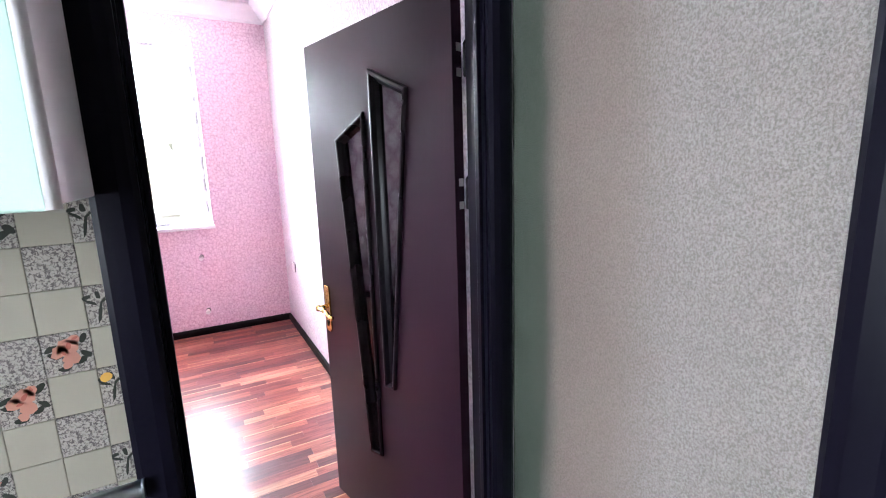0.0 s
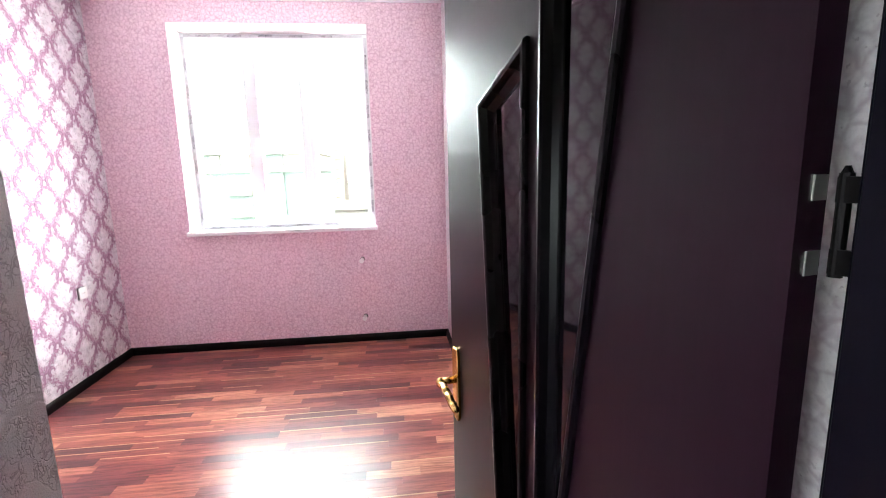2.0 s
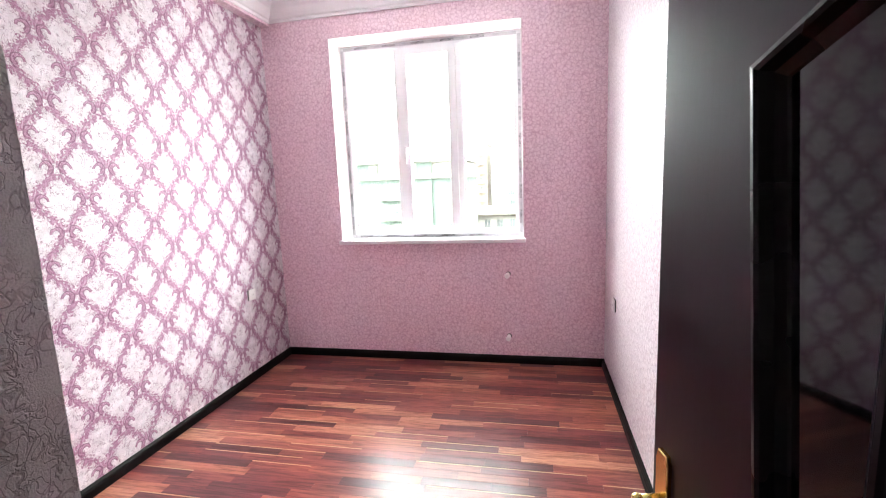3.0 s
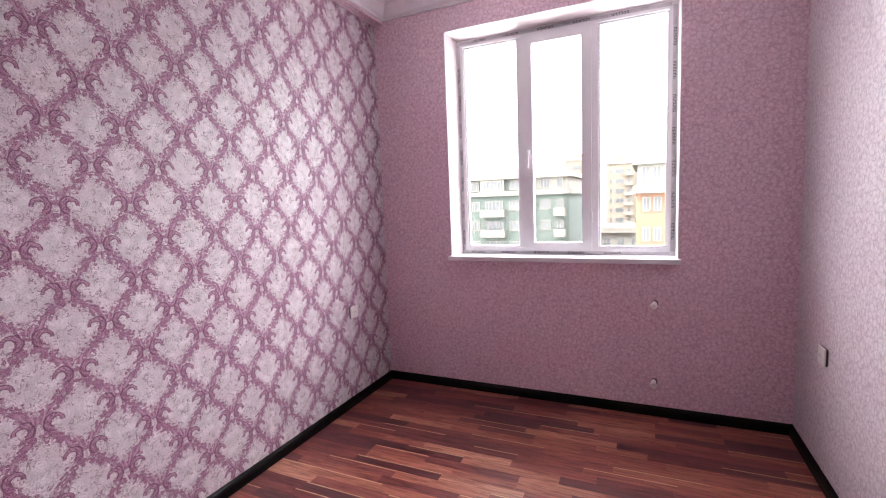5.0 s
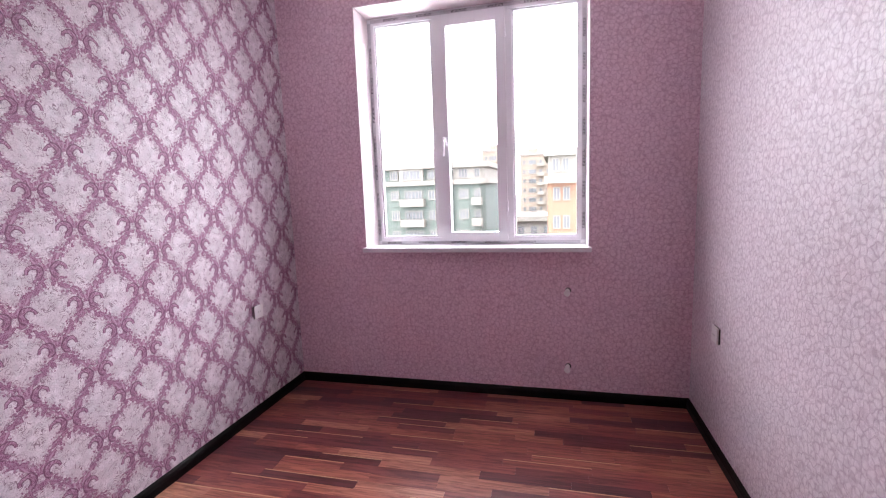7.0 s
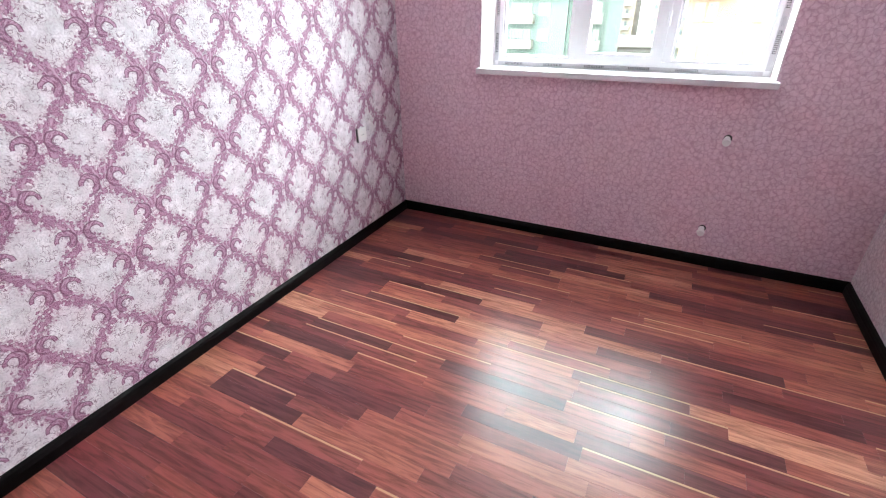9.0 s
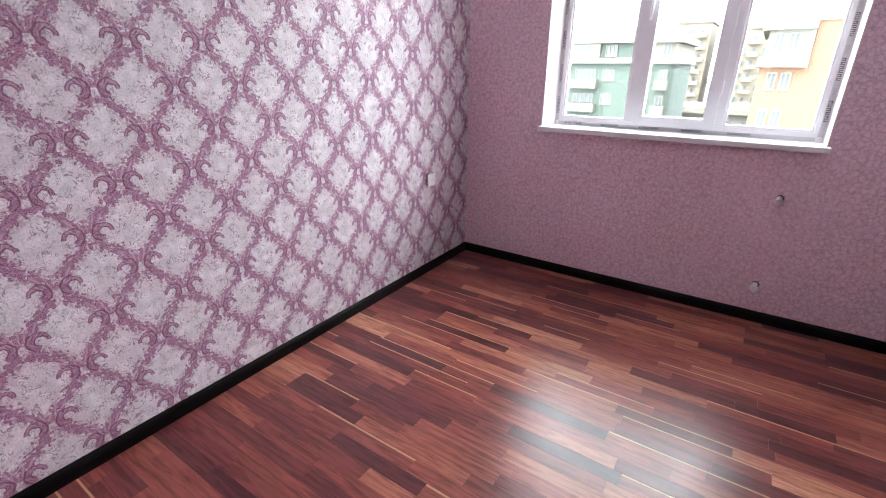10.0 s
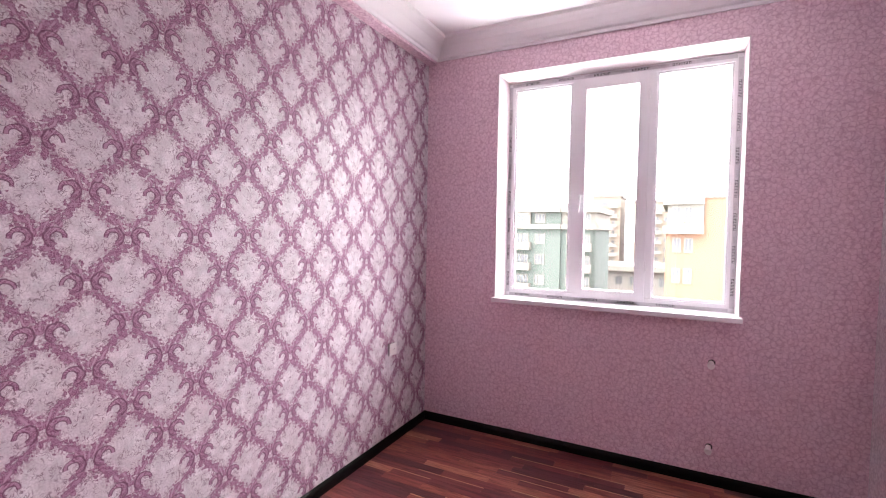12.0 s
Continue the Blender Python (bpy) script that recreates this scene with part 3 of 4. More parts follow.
bars("printed_words", words, INK)
bars("faint_print", pale_words, FAINT_INK)

# ---- door ----
HX, HY = 2.645, -3.656
DX, DY = 2.443, -2.768
turn = math.atan2(DY - HY, DX - HX)
door = thing("door_1", "open aubergine door with two slanted dark glass panels", "door", Matrix.Translation((HX, HY, 0)) @ Matrix.Rotation(turn, 4, "Z"), kind="structure")
# in the door's own space x runs from the hinges, the hall face is at y = 0 and the leaf lies behind it
A = [(0.690, 1.657), (0.487, 1.738), (0.491, 0.404), (0.572, 0.388)]
B = [(0.441, 1.872), (0.238, 1.784), (0.380, 0.731), (0.443, 0.720)]


def inset(loop, d):
    n = len(loop)
    area = sum(loop[i][0] * loop[(i + 1) % n][1] - loop[(i + 1) % n][0] * loop[i][1] for i in range(n))
    s = 1 if area > 0 else -1
    lines = []
    for i in range(n):
        (x0, y0), (x1, y1) = loop[i], loop[(i + 1) % n]
        dx, dy = x1 - x0, y1 - y0
        l = math.hypot(dx, dy)
        nx, ny = -dy / l * s, dx / l * s
        lines.append((x0 + nx * d, y0 + ny * d, dx, dy))
    out = []
    for i in range(n):
        x1, y1, a, b = lines[i - 1]
        x2, y2, c, e = lines[i]
        t = ((x2 - x1) * e - (y2 - y1) * c) / (a * e - b * c)
        out.append((x1 + a * t, y1 + b * t))
    return out


LY = -0.036
leaf = part("leaf", prism([(0.037, 0.027), (0.905, 0.027), (0.905, 2.03), (0.037, 2.03)], [inset(A, 0.008), inset(B, 0.008)], LY, 0.0), LEAF, door)
for loop in (A, B):
    for side, y0, s in ((0, 0.0, 1), (1, LY, -1)):
        # rounded moulding round the glass
        prof = [(0.0, -0.002), (0.0, 0.007), (0.003, 0.012), (0.009, 0.013), (0.014, 0.010), (0.020, -0.004), (0.030, -0.012), (0.034, -0.0168)]
        path_in = [inset(loop, d + 0.0) for d, _ in prof]
        bm = bmesh.new()
        rows = [[bm.verts.new((x, y0 + s * h, z)) for x, z in path_in[j]] for j, (d, h) in enumerate(prof)]
        for r, q in zip(rows, rows[1:]):
            for i in range(4):
                bm.faces.new((r[i], r[(i + 1) % 4], q[(i + 1) % 4], q[i]))
        bmesh.ops.recalc_face_normals(bm, faces=list(bm.faces))
        part("moulding", bm, MOULD, leaf, "dark bead round the glass")
    part("glass_panel", prism(inset(loop, 0.012), [], LY / 2 - 0.003, LY / 2 + 0.003), SMOKE, leaf, "dark reflecting glass")
for s, y0 in ((1, 0.0), (-1, LY)):
    bm = prism([(0.842, 0.850), (0.848, 0.838), (0.876, 0.838), (0.882, 0.850), (0.882, 1.030), (0.876, 1.046), (0.848, 1.046), (0.842, 1.030)], [], y0 + s * 0.0005, y0 + s * 0.009)
    bmesh.ops.bevel(bm, geom=[e for e in bm.edges if abs(e.verts[0].co.y - e.verts[1].co.y) < 1e-5 and abs(e.verts[0].co.y - (y0 + s * 0.009)) < 1e-5 and len(e.link_faces) == 2], offset=0.002, segments=1, affect="EDGES")
    plate = part("handle_plate", bm, BRASS, leaf, "polished brass plate")
    bm = bmesh.new()
    rod(bm, (0.862, y0 + s * 0.008, 0.955), (0.862, y0 + s * 0.050, 0.955), 0.010)
    bmesh.ops.create_uvsphere(bm, u_segments=12, v_segments=8, radius=0.0125, matrix=Matrix.Translation((0.862, y0 + s * 0.050, 0.955)))
    pts = [(0.862, 0.950), (0.835, 0.956), (0.80, 0.950), (0.768, 0.938), (0.745, 0.936)]
    for (xa, za), (xb, zb) in zip(pts, pts[1:]):
        rod(bm, (xa, y0 + s * 0.052, za), (xb, y0 + s * 0.052, zb), 0.0105, 12, 0.0095)
        bmesh.ops.create_uvsphere(bm, u_segments=12, v_segments=8, radius=0.0097, matrix=Matrix.Translation((xb, y0 + s * 0.052, zb)))
    part("lever", bm, BRASS, plate, "", True)
    bm = bmesh.new()
    rod(bm, (0.862, y0 + s * 0.009, 0.882), (0.862, y0 + s * 0.0115, 0.882), 0.009)
    box(bm, 0.859, 0.865, y0 + s * 0.0105, y0 + s * 0.0115, 0.862, 0.882)
    part("keyhole", bm, SLOT, plate)
part("latch", block(0.904, 0.9065, LY / 2 - 0.011, LY / 2 + 0.011, 0.83, 1.03), BRASS, leaf, "brass lock face on the edge")
for z in (0.20, 1.463, 1.83):
    bm = bmesh.new()
    rod(bm, (0.026, LY - 0.004, z - 0.045), (0.026, LY - 0.004, z + 0.045), 0.0055)
    rod(bm, (0.026, LY - 0.004, z + 0.045), (0.026, LY - 0.004, z + 0.051), 0.0045, 10, 0.002)
    for za, zb in ((z - 0.042, z - 0.020), (z + 0.020, z + 0.042)):
        box(bm, -0.012, 0.030, LY - 0.004, LY + 0.001, za, zb)
    box(bm, -0.014, -0.008, LY - 0.012, LY + 0.004, z - 0.042, z + 0.042)
    hinge = part("hinge", bm, BLACK_STEEL, door, "dark steel hinge")
    for za, zb in ((z - 0.044, z - 0.022), (z + 0.022, z + 0.044)):
        part("hinge_plate", block(0.0355, 0.0372, LY + 0.003, LY + 0.020, za, zb), STEEL, hinge, "small steel plate let into the edge")

# frame: lining, stops and architraves on both faces
dframe = thing("door_frame_1", "black-brown wooden door frame with moulded architraves", "door frame", kind="structure")
Y0, Y1 = DOOR_Y - 0.002, DOOR_Y + DT + 0.002
part("jamb", block(LX0 - 0.028, LX0, Y0, PIER_Y + 0.002, 0.0, LTOP, 0.002), FRAME, dframe)
part("jamb", block(LX1, LX1 + 0.028, Y0, Y1, 0.0, LTOP, 0.002), FRAME, dframe)
part("head", block(LX0 - 0.028, LX1 + 0.028, Y0, Y1, LTOP, LTOP + 0.028, 0.002), FRAME, dframe)
part("stop", block(LX0, LX0 + 0.012, DOOR_Y + 0.012, DOOR_Y + 0.030, 0.0, LTOP, 0.002), FRAME, dframe)
part("stop", block(LX1 - 0.012, LX1, DOOR_Y + 0.012, DOOR_Y + 0.030, 0.0, LTOP, 0.002), FRAME, dframe)
ARCH = [(0.0, 0.0), (0.0, 0.010), (0.010, 0.017), (0.030, 0.019), (0.050, 0.016), (0.066, 0.013), (0.076, 0.008), (0.078, 0.0)]


def architrave(name, x, inner, y, ysign, z1, parent, z0=0.0, top=False):
    prof = ARCH
    if top:
        p = [((inner[0], y, z1), (0, 0, 1), (0, ysign, 0)), ((inner[1], y, z1), (0, 0, 1), (0, ysign, 0))]
    else:
        p = [((x, y, z0), (inner, 0, 0), (0, ysign, 0)), ((x, y, z1), (inner, 0, 0), (0, ysign, 0))]
    return part(name, sweep(prof, p), FRAME, parent)


for ys, y in ((-1, Y0 - 0.001), (1, Y1 + 0.001)):
    architrave("architrave", LX0 - 0.004, -1, y if ys < 0 else PIER_Y + 0.003, ys, LTOP + 0.08, dframe)
    architrave("architrave", LX1 + (0.004 if ys < 0 else 0.012), 1, y, ys, LTOP + 0.08, dframe)
    architrave("head_architrave", 0, (LX0 - 0.004, LX1 + 0.004), y, ys, LTOP + 0.003, dframe, top=True)
setting("threshold", block(LX0, LX1, DOOR_Y - 0.01, DOOR_Y + 0.04, FLOOR_Z, FLOOR_Z + 0.006, 0.002), STEEL, "thin metal strip across the doorway", "threshold")
# frame of the next door on the hall wall
hframe = thing("door_frame_2", "dark wooden frame of a closed door in the hall", "door frame", kind="structure")
HA = -4.475
for y0, d in ((HA, -1), (HA - 0.95, 1)):
    part("architrave", sweep(ARCH, [((W - 0.001, y0, 0.0), (0, d, 0), (-1, 0, 0)), ((W - 0.001, y0, 2.15), (0, d, 0), (-1, 0, 0))]), FRAME, hframe)
part("head_architrave", sweep(ARCH, [((W - 0.001, HA - 0.07, 2.075), (0, 0, 1), (-1, 0, 0)), ((W - 0.001, HA - 0.88, 2.075), (0, 0, 1), (-1, 0, 0))]), FRAME, hframe)
part("closed_leaf", block(W - 0.006, W - 0.002, HA - 0.88, HA - 0.07, 0.01, 2.075), LEAF, hframe)



# ---- small fittings of the bedroom ----
def wall_socket(m, label):
    t = thing("wall_socket", label, "socket", m, "wall sockets")
    # near-black block gives the shade line behind the plate by its colour
    part("back_box", block(-0.041, 0.041, 0.0, 0.007, -0.041, 0.041), SLOT, t, "dark block standing for the shaded gap behind the plate")
    bm = block(-0.040, 0.046, 0.007, 0.016, -0.043, 0.043, 0.003)
    plate = part("cover_plate", bm, SOCKET, t)
    bm = bmesh.new()
    rod(bm, (0.003, 0.016, 0.0), (0.003, 0.0172, 0.0), 0.022, 24)
    part("socket_face", bm, SOCKET, plate)
    bm = bmesh.new()
    for dx in (-0.0095, 0.0095):
        rod(bm, (0.003 + dx, 0.0170, 0.0), (0.003 + dx, 0.0180, 0.0), 0.003, 10)
    part("pin_hole", bm, SLOT, plate)
    return t


# local y points out of the wall
wall_socket(Matrix.Translation((0.0, -0.490, 0.705)) @ Matrix.Rotation(radians(-90), 4, "Z"), "white single socket on the damask wallpaper")
wall_socket(Matrix.Translation((W, -0.455, 0.655)) @ Matrix.Rotation(radians(90), 4, "Z"), "white single socket on the pale pink wallpaper")


STUB = paint("white_plastic_pipe", (0.86, 0.82, 0.82), 0.6, 30, 0.0, 0.3, 0.02)


def pipe_stub(x, z, label):
    t = thing("pipe_stub", label, "pipe", Matrix.Translation((x, 0.0, z)), "heating pipe stubs")
    # near-black disc, set off to one side, stands for the stub's shadow
    bm = bmesh.new()
    rod(bm, (0.003, -0.0003, 0.002), (0.003, -0.0020, 0.002), 0.020, 14)
    part("shadow_disc", bm, SLOT, t, "dark disc put in for the pipe's shadow on the wallpaper")
    bm = bmesh.new()
    rod(bm, (0.0, 0.0, 0.0), (-0.003, -0.044, -0.006), 0.0155, 18)
    part("pipe", bm, STUB, t)
    bm = bmesh.new()
    rod(bm, (-0.003, -0.042, -0.006), (-0.004, -0.060, -0.009), 0.021, 18, 0.018)
    part("cap", bm, STUB, t)


pipe_stub(2.004, 0.772, "capped white heating pipe stub below the window")
pipe_stub(2.005, 0.250, "capped white heating pipe stub near the skirting")

# ---- kitchen corner beside the door ----
MINT = paint("mint_gloss_front", (0.52, 0.70, 0.62), 0.25, 20, 0.01, 0.5, 0.03)
PEARL = paint("pearl_white_edge", (0.80, 0.77, 0.78), 0.35, 30, 0.02, 0.5, 0.05)
CX1, CY0, CY1, CB, CT = 1.832, -4.06, -3.760, 1.512, 2.28
cab = thing("wall_cabinet", "mint-fronted kitchen wall cabinet with a pearl-white side", "cabinet")
part("body", block(1.20, CX1, CY0 + 0.022, CY1, CB, CT, 0.003), PEARL, cab)
bm = block(1.505, CX1 - 0.001, CY0, CY0 + 0.020, CB - 0.004, CT, 0.004)
part("door", bm, MINT, cab, "mint gloss door")
bm = block(1.20, 1.502, CY0, CY0 + 0.020, CB - 0.004, CT, 0.004)
part("door", bm, MINT, cab, "mint gloss door")
bm = bmesh.new()
rod(bm, (CX1 - 0.0005, CY0 + 0.011, CB - 0.003), (CX1 - 0.0005, CY0 + 0.011, CT), 0.011, 20)
part("edge_strip", bm, PEARL, cab, "rounded pearl edge", True)

trim = thing("worktop_trim", "grey aluminium trim along the foot of the tiles", "trim")
bm = bmesh.new()
rod(bm, (1.20, -3.758, 0.945), (1.828, -3.758, 0.945), 0.017, 20)
box(bm, 1.20, 1.828, -3.758, -3.7435, 0.928, 0.955)
part("profile", bm, ALU, trim, "", True)
part("end_cap", rod(bmesh.new(), (1.828, -3.758, 0.945), (1.832, -3.758, 0.945), 0.018, 20), ALU, trim)

# ---- view out of the window ----
def facade_paint(name, color):
    return paint(name, color, 0.85, 4, 0.2, 0.2, 0.12)


GREEN_WALL = facade_paint("green_render", (0.087, 0.106, 0.092))
CREAM = facade_paint("cream_render", (0.185, 0.175, 0.151))
ORANGE = facade_paint("orange_render", (0.211, 0.123, 0.082))
BEIGE = facade_paint("beige_render", (0.177, 0.147, 0.115))
PALE = facade_paint("pale_render", (0.188, 0.175, 0.158))
DARKPANE = paint("grey_window_pane", (0.075, 0.084, 0.088), 0.12, 5, 0.0, 0.5, 0.2)
ROOFING = facade_paint("grey_roofing", (0.22, 0.21, 0.21))
EARTH = facade_paint("grey_brown_ground", (0.13, 0.12, 0.10))
GZ = -16.0
tagged(part("ground", block(-400, 400, 1.0, 900, GZ - 0.5, GZ), EARTH), "grey-brown ground far below the window", "ground", kind="structure")


def far_window(parent, x, y, z, w, h, nx=2):
    wd = part("window", ring(x - w / 2, x + w / 2, z - h / 2, z + h / 2, 0.11, y - 0.10, y + 0.05), PALE if parent.name.startswith("pale") else CREAM, parent)
    part("pane", block(x - w / 2 + 0.1, x + w / 2 - 0.1, y - 0.03, y + 0.02, z - h / 2 + 0.1, z + h / 2 - 0.1), DARKPANE, wd)
    for i in range(1, nx):
        a = x - w / 2 + w * i / nx
        part("glazing_bar", block(a - 0.05, a + 0.05, y - 0.09, y + 0.0, z - h / 2 + 0.1, z + h / 2 - 0.1), CREAM, wd)


def balcony(parent, x, y, z, w):
    bm = block(x - w / 2, x + w / 2, y - 1.1, y - 0.02, z - 0.15, z + 0.0, 0.03)
    box(bm, x - w / 2, x + w / 2, y - 1.1, y - 0.98, z, z + 0.85)
    box(bm, x - w / 2, x - w / 2 + 0.1, y - 0.97, y - 0.02, z, z + 0.85)
    box(bm, x + w / 2 - 0.1, x + w / 2, y - 0.97, y - 0.02, z, z + 0.85)
    part("balcony", bm, CREAM, parent)


# green building with a cream top storey
gb = thing("apartment_building", "dark green apartment building with a cream top storey", "building")
GY, GE = 55.0, -11.2
part("wall", block(-40, GE, GY, GY + 14, GZ, 2.0), GREEN_WALL, gb, "dark green render")
part("top_wall", block(-40, GE, GY + 0.05, GY + 14, 2.6, 4.2), GREEN_WALL, gb, "dark green render")
part("band", block(-40, GE, GY - 0.55, GY + 14, 2.0, 2.62, 0.05), CREAM, gb)
part("eaves", block(-40, GE, GY - 0.75, GY + 14, 4.15, 5.05, 0.06), CREAM, gb, "deep cream eaves band")
part("parapet", block(-40, GE, GY - 0.35, GY + 14, 5.05, 5.50, 0.04), CREAM, gb)
part("roof_house", block(-18.6, -15.6, GY + 4, GY + 8, 5.50, 7.3), ROOFING, gb)
part("roof_rail", block(-19.5, -14.2, GY + 2.5, GY + 2.6, 5.95, 6.05), ROOFING, gb)
for x in (-19.4, -18.1, -16.8, -15.5, -14.3):
    part("rail_post", block(x, x + 0.08, GY + 2.5, GY + 2.58, 5.50, 5.97), ROOFING, gb)


def bay_block(y0, z0, z1, r, out):
    """The end bay: straight, then swept back in a quarter round."""
    pts = [(GE + 0.001, y0)] + [(GE + 4.2 + out - r + r * math.sin(radians(a)), y0 + r - r * math.cos(radians(a))) for a in range(0, 91, 15)]
    pts += [(GE + 4.2 + out, GY + 14), (GE + 0.001, GY + 14)]
    bm = bmesh.new()
    lo, hi = [bm.verts.new((x, y, z0)) for x, y in pts], [bm.verts.new((x, y, z1)) for x, y in pts]
    bm.faces.new(lo)
    bm.faces.new(hi[::-1])
    for i in range(len(pts)):
        j = (i + 1) % len(pts)
        bm.faces.new((lo[i], lo[j], hi[j], hi[i]))
    bmesh.ops.recalc_face_normals(bm, faces=list(bm.faces))
    return bm


part("bay_wall", bay_block(GY + 0.4, GZ, 2.0, 1.0, 0.0), GREEN_WALL, gb, "dark green render")
part("bay_top_storey", bay_block(GY + 0.45, 2.6, 4.2, 1.0, 0.0), CREAM, gb)
part("bay_band", bay_block(GY - 0.1, 2.0, 2.61, 1.4, 0.4), CREAM, gb)
part("bay_eaves", bay_block(GY - 0.2, 4.15, 4.85, 1.5, 0.5), CREAM, gb)
for row in range(6):
    z = 3.40 - 2.68 * row
    far_window(gb, -13.85, GY, z, 1.35, 1.3, 3)
    far_window(gb, -19.2, GY, z, 1.15, 1.3, 3)
    far_window(gb, -23.4, GY, z, 1.35, 1.3, 3)
    for x in (-16.6, -26.3):
        if row:
            balcony(gb, x, GY, z - 1.32, 3.3)
        else:
            part("glazed_bay", block(x - 1.75, x + 1.55, GY - 0.5, GY + 0.04, 2.63, 4.14), CREAM, gb, "cream glazed bay of the top storey")
        far_window(gb, x, GY if row else GY - 0.5, z, 2.5, 1.3, 5)
    far_window(gb, -9.85, GY + (0.4 if row else 0.45), z, 1.3, 1.3, 3)
    far_window(gb, -8.0, GY + (0.4 if row else 0.45), z, 0.85, 1.3, 2)
    if row:
        balcony(gb, -8.0, GY + 0.4, z - 1.32, 1.3)
# orange building with a rounded cream corner storey
ob_ = thing("apartment_building", "orange apartment building with a cream top storey", "building")
OY = 44.0


def round_block(x0, x1, y0, y1, z0, z1, r):
    """A block whose near left upright corner is rounded."""
    pts = [(x1, y0), (x1, y1), (x0, y1)] + [(x0 + r - r * math.cos(radians(a)), y0 + r - r * math.sin(radians(a))) for a in range(0, 91, 15)]
    bm = bmesh.new()
    lo, hi = [bm.verts.new((x, y, z0)) for x, y in pts], [bm.verts.new((x, y, z1)) for x, y in pts]
    bm.faces.new(lo)
    bm.faces.new(hi[::-1])
    for i in range(len(pts)):
        j = (i + 1) % len(pts)
        bm.faces.new((lo[i], lo[j], hi[j], hi[i]))
    bmesh.ops.recalc_face_normals(bm, faces=list(bm.faces))
    return bm


part("wall", round_block(1.05, 26, OY, OY + 14, GZ, 1.62, 0.5), ORANGE, ob_, "orange render")
part("upper_wall", block(4.15, 26, OY + 0.02, OY + 14, 1.62, 4.9), ORANGE, ob_, "orange render")
part("band", round_block(0.75, 4.1, OY - 0.7, OY + 13.9, 1.62, 2.35, 1.0), CREAM, ob_)
part("top_storey", round_block(1.15, 4.1, OY - 0.35, OY + 13.8, 2.35, 4.3, 0.8), CREAM, ob_)
part("eaves", round_block(0.7, 4.1, OY - 0.75, OY + 13.9, 4.3, 5.0, 1.0), CREAM, ob_, "cream eaves band of the flat roof")
part("roof", block(4.11, 26, OY - 0.1, OY + 14, 4.9, 5.05), PALE, ob_, "pale roof edge")
for row in range(5):
    z = 3.42 - 2.85 * row
    for x in (1.9, 2.85) + ((6.2, 7.7, 11.2) if row else (6.2, 7.7)):
        far_window(ob_, x + (0.08 if row else 0.0), OY - 0.35 if (row == 0 and x < 4) else OY, z, 0.72, 1.38, 2)
# far beige towers and a low pale block
for nm_label, x0, x1, y, top, cols in (("tall beige apartment tower in the haze", -20.7, -12.7, 140.0, 12.5, (-19.4, -17.3, -14.6)),
                                       ("hazy orange-beige apartment block", -8.8, 2.5, 140.0, 10.7, (-7.6, -5.2, -2.7, 0.2)),
                                       ("far beige apartment block behind the green one", -62, -34, 160.0, 10.0, (-58, -54, -50, -46, -42, -38))):
    tw = thing("apartment_tower", nm_label, "building")
    part("wall", block(x0, x1, y, y + 16, GZ, top), BEIGE, tw)
    part("roof", block(x0 - 0.3, x1 + 0.3, y - 0.3, y + 16, top, top + 0.6), PALE, tw)
    part("lift_house", block(x0 + 2, x0 + 5, y + 4, y + 10, top + 0.6, top + 2.4), BEIGE, tw)
    for row in range(7):
        z = top - 2.1 - row * 2.86
        for c, x in enumerate(cols):
            far_window(tw, x, y, z, 2.4 if c % 2 else 0.9, 1.45, 3 if c % 2 else 1)
            if c == 2:
                balcony(tw, x, y, z - 1.25, 2.2)
low = thing("low_building", "low pale building with a long flat roof", "building")
part("wall", block(-11.4, 1.0, 84.0, 96.0, GZ, -5.2), PALE, low)
part("roof", block(-11.9, 1.5, 83.2, 96.5, -5.2, -4.2, 0.05), CREAM, low)
for c in range(5):
    far_window(low, -9.4 + c * 2.4, 84.0, -6.9, 1.3, 1.7, 2)


# ---- wall tiles beside the door ----
CREAM_TILE = paint("cream_glazed_tile", (0.25, 0.23, 0.185), 0.14, 12, 0.03, 0.5, 0.05)


def speckled_tile():
    k = Nodes("speckled_glazed_tile")
    n = k.noise(k.coords("Object"), 230, 3, 0.6, 1.0)
    col = k.mix(k.ramp(n, 0.42, 0.54), (0.085, 0.072, 0.07), (0.26, 0.235, 0.21))
    return k.surface(col, 0.2, 0.0, 0.5)


SPECK = speckled_tile()
GROUT = paint("grey_grout", (0.24, 0.22, 0.18), 0.8, 80, 0.3, 0.2)
ROSE = paint("rose_print", (0.40, 0.19, 0.14), 0.2, 90, 0.02, 0.5, 0.35)
ROSE_DEEP = paint("deep_rose_print", (0.30, 0.10, 0.075), 0.2, 90, 0.02, 0.5, 0.3)
LEAF_INK = paint("dark_leaf_print", (0.028, 0.03, 0.025), 0.2, 60, 0.0, 0.5, 0.3)
BUD = paint("yellow_bud_print", (0.55, 0.30, 0.06), 0.2, 60, 0.0, 0.5, 0.3)
TW, TH = 0.071, 0.078
TX, TZ = 1.789, 1.199
TY = DOOR_Y - 0.001
tiles = tagged(part("tiled_backsplash", block(1.22, 1.8345, TY - 0.003, TY, 0.90, 1.56), GROUT), "cream and speckled kitchen tiles with printed roses", "tiles", kind="structure")


def tile_mesh(name, w, h, material):
    bm = block(0.0003, w - 0.0003, -0.0062, -0.0005, 0.0003, h - 0.0003)
    bmesh.ops.bevel(bm, geom=[e for e in bm.edges if all(v.co.y < -0.006 for v in e.verts)], offset=0.0011, segments=1, affect="EDGES")
    return mesh_of(name, bm, material)


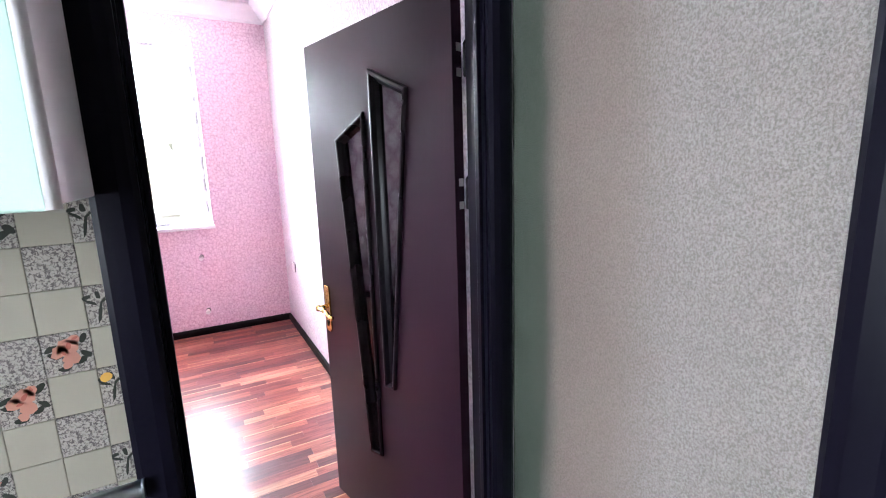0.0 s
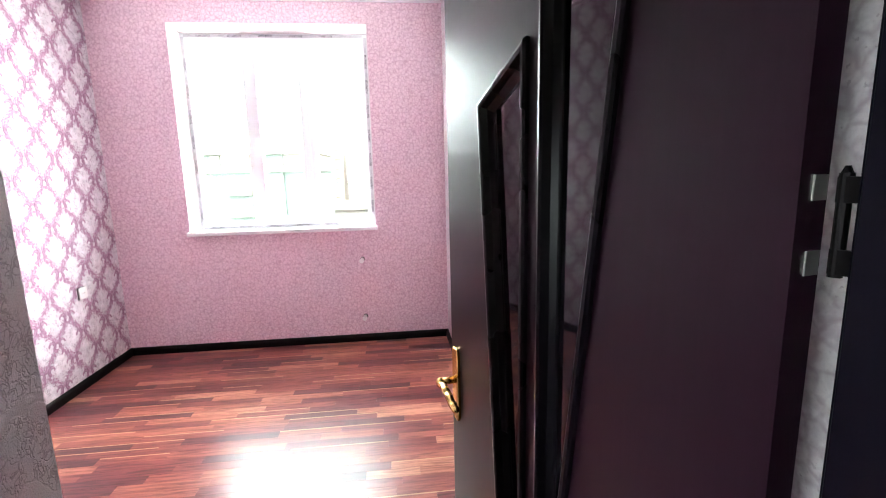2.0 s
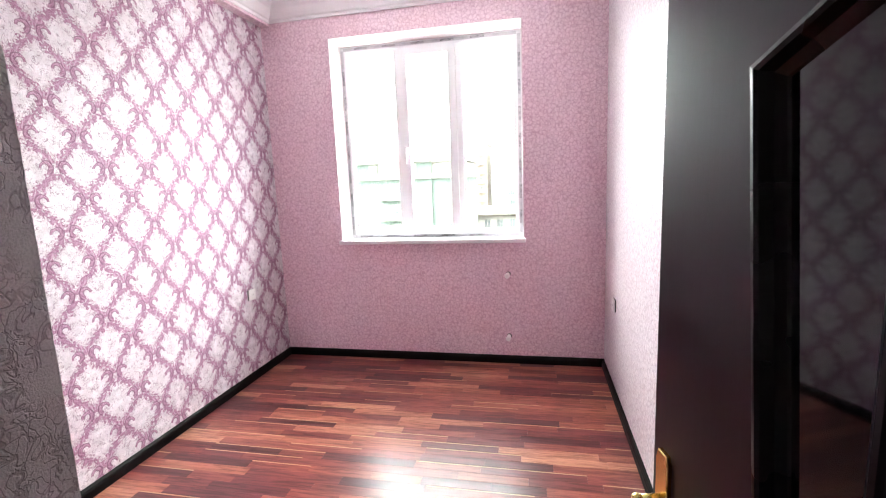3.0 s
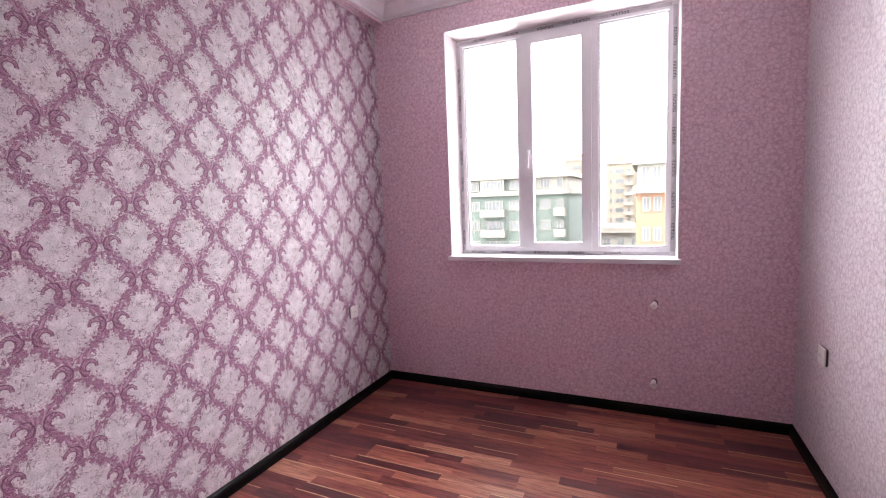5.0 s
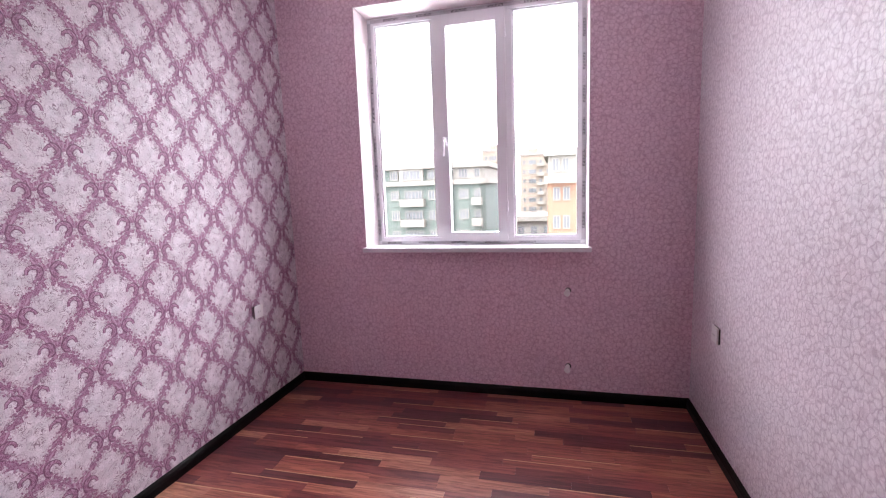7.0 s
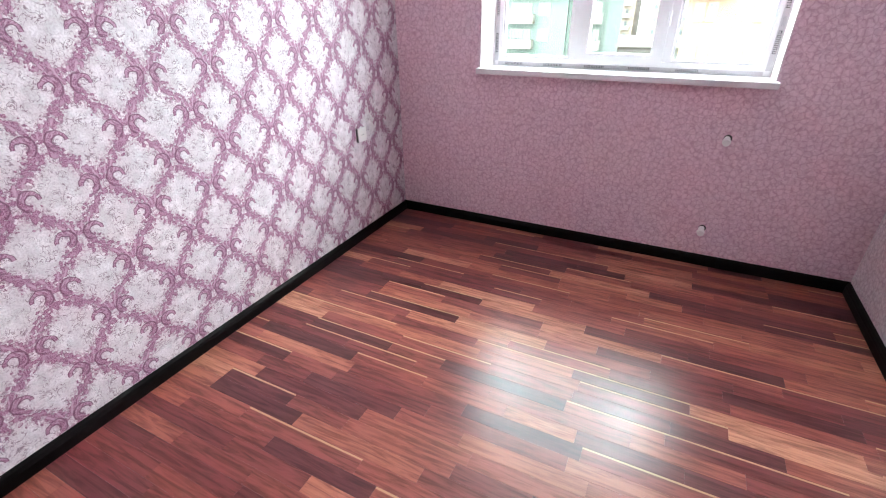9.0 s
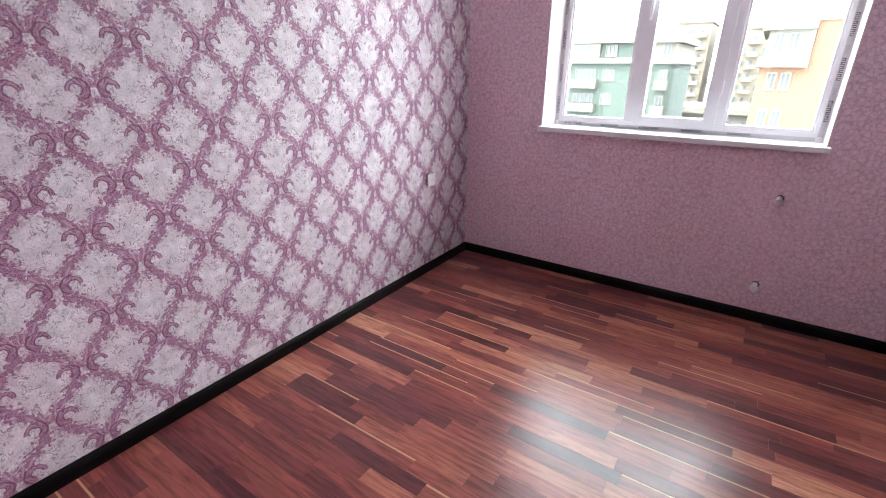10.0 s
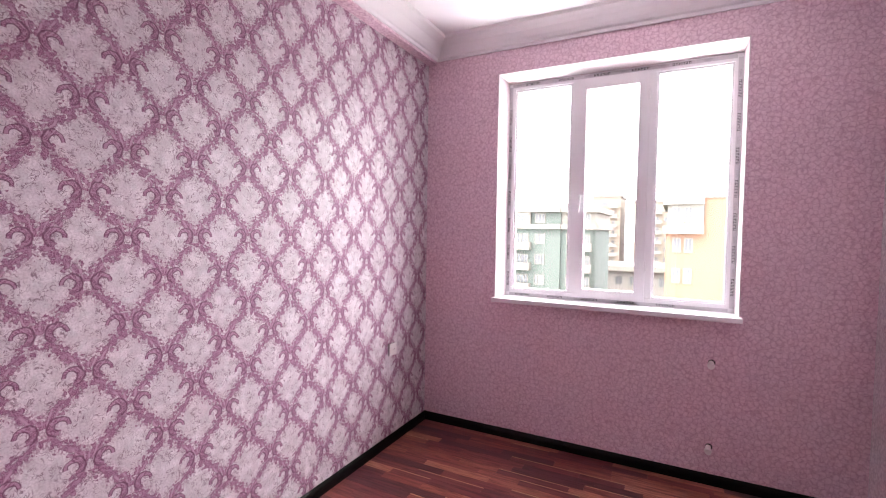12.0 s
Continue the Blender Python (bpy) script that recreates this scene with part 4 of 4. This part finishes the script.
def blob(bm, x, z, rx, rz, a, y, rnd, n=9):
    vs = []
    for i in range(n):
        t = 2 * math.pi * i / n
        r = 1 + rnd.uniform(-0.22, 0.22)
        dx, dz = rx * r * math.cos(t), rz * r * math.sin(t)
        vs.append(bm.verts.new((x + dx * math.cos(a) - dz * math.sin(a), y, z + dx * math.sin(a) + dz * math.cos(a))))
    bm.faces.new(vs)


def motif(kind, parent, rnd):
    if kind == "rose":
        bm = bmesh.new()
        for dx, dz, r in ((0, 0.012, 0.017), (0.010, 0.022, 0.011), (-0.012, 0.004, 0.012), (0.004, -0.010, 0.012), (-0.004, -0.022, 0.008)):
            blob(bm, TW / 2 + dx, TH / 2 + dz, r, r * 0.9, rnd.random(), -0.0066, rnd)
        part("rose_print", bm, ROSE, parent)
        bm = bmesh.new()
        for dx, dz, r in ((0.002, 0.014, 0.007), (0.012, 0.026, 0.005), (-0.006, 0.002, 0.005)):
            blob(bm, TW / 2 + dx, TH / 2 + dz, r, r * 0.5, rnd.random() * 3, -0.0069, rnd)
        part("petal_print", bm, ROSE_DEEP, parent)
        bm = bmesh.new()
        for dx, dz, a in ((-0.024, 0.012, 0.5), (-0.02, -0.002, -0.4), (0.018, -0.016, 0.7), (0.026, -0.006, 2.3), (-0.008, -0.028, 0.1), (0.024, 0.024, 1.0)):
            blob(bm, TW / 2 + dx, TH / 2 + dz, 0.0105, 0.0052, a, -0.0064, rnd)
        part("leaf_print", bm, LEAF_INK, parent)
    else:
        bm = bmesh.new()
        for dx, dz, a, l in ((0.0, -0.012, 1.4, 0.02), (-0.012, 0.008, 2.6, 0.012), (0.010, 0.012, 0.8, 0.014), (-0.016, 0.018, 0.3, 0.007), (0.018, 0.022, 1.6, 0.007), (0.0, 0.02, 1.8, 0.008)):
            blob(bm, 0.020 + dx, TH / 2 + dz, l, 0.0026 if l > 0.01 else 0.004, a, -0.0064, rnd)
        part("twig_print", bm, LEAF_INK, parent)
        if kind == "bud":
            bm = bmesh.new()
            blob(bm, 0.012, TH / 2 + 0.020, 0.011, 0.009, 0.3, -0.0068, rnd)
            part("bud_print", bm, BUD, parent)


rnd = random.Random(11)
NARROW = 1.8340 - TX
MESHES = {("p", False): tile_mesh("tile", TW, TH, CREAM_TILE), ("s", False): tile_mesh("tile", TW, TH, SPECK),
          ("p", True): tile_mesh("tile", NARROW, TH, CREAM_TILE), ("s", True): tile_mesh("tile", NARROW, TH, SPECK)}
# rows from the top down; columns from the door frame outwards: p plain, s speckled, r rose, t twig, b bud
PLAN = ("tprpsppr", "pspspsps", "tpprpspp", "prsppspr", "bprpspps", "psppsprp", "tpprspsp", "prrpsprs")
for r_, line in enumerate(PLAN):
    z = TZ + (3 - r_) * TH
    for c_, mark in enumerate(line):
        x = TX - c_ * TW
        ob = new("tile", MESHES[("p" if mark == "p" else "s", c_ == 0)])
        ob.parent = tiles
        ob.location = (x, TY - 0.0030 + rnd.uniform(0, 0.0004), z)
        if mark in "rtb":
            motif({"r": "rose", "t": "twig", "b": "bud"}[mark], ob, rnd)

# ---- floor strips ----
SW = 0.064
LENGTHS = (0.27, 0.36, 0.45, 0.54)


def strip_data(length):
    """Corners and faces of one strip with eased upper edges, from x = 0."""
    g, e, h = 0.0001, 0.0004, 0.009
    a = [(g, g, -h), (length - g, g, -h), (length - g, SW - g, -h), (g, SW - g, -h)]
    b = [(x, y, -e) for x, y, _ in a]
    c = [(g + e, g + e, 0), (length - g - e, g + e, 0), (length - g - e, SW - g - e, 0), (g + e, SW - g - e, 0)]
    faces = [(8, 9, 10, 11)]
    for i in range(4):
        j = (i + 1) % 4
        faces += [(i, j, j + 4, i + 4), (i + 4, j + 4, j + 8, i + 8)]
    return a + b + c, faces


STRIPS = {}
for length in LENGTHS:
    me = bpy.data.meshes.new("strip")
    vs, fs = strip_data(length)
    me.from_pydata(vs, [], fs)
    me.materials.append(FLOOR)
    STRIPS[length] = me
rnd = random.Random(5)
rest_v, rest_f, count = [], [], 0
for row in range(60):
    y = -0.002 - (row + 1) * SW
    if y < -3.84:
        break
    x = -0.02 - rnd.uniform(0, 0.22) if y > NOOK_Y - 0.06 else NOOK_X - 0.13
    while x < W:
        length = rnd.choice(LENGTHS)
        if y < -0.50 and count < 300:
            ob = new("strip", STRIPS[length])
            ob.parent = floor
            ob.location = (x, y, FLOOR_Z)
            count += 1
        else:
            vs, fs = strip_data(length)
            n = len(rest_v)
            rest_v += [(p[0] + x, p[1] + y, p[2] + FLOOR_Z) for p in vs]
            rest_f += [tuple(i + n for i in f) for f in fs]
        x += length
me = bpy.data.meshes.new("further_strips")
me.from_pydata(rest_v, [], rest_f)
me.materials.append(FLOOR)
more = new("further_strips", me)
more.parent = floor
tagged(more, kind="stuff")
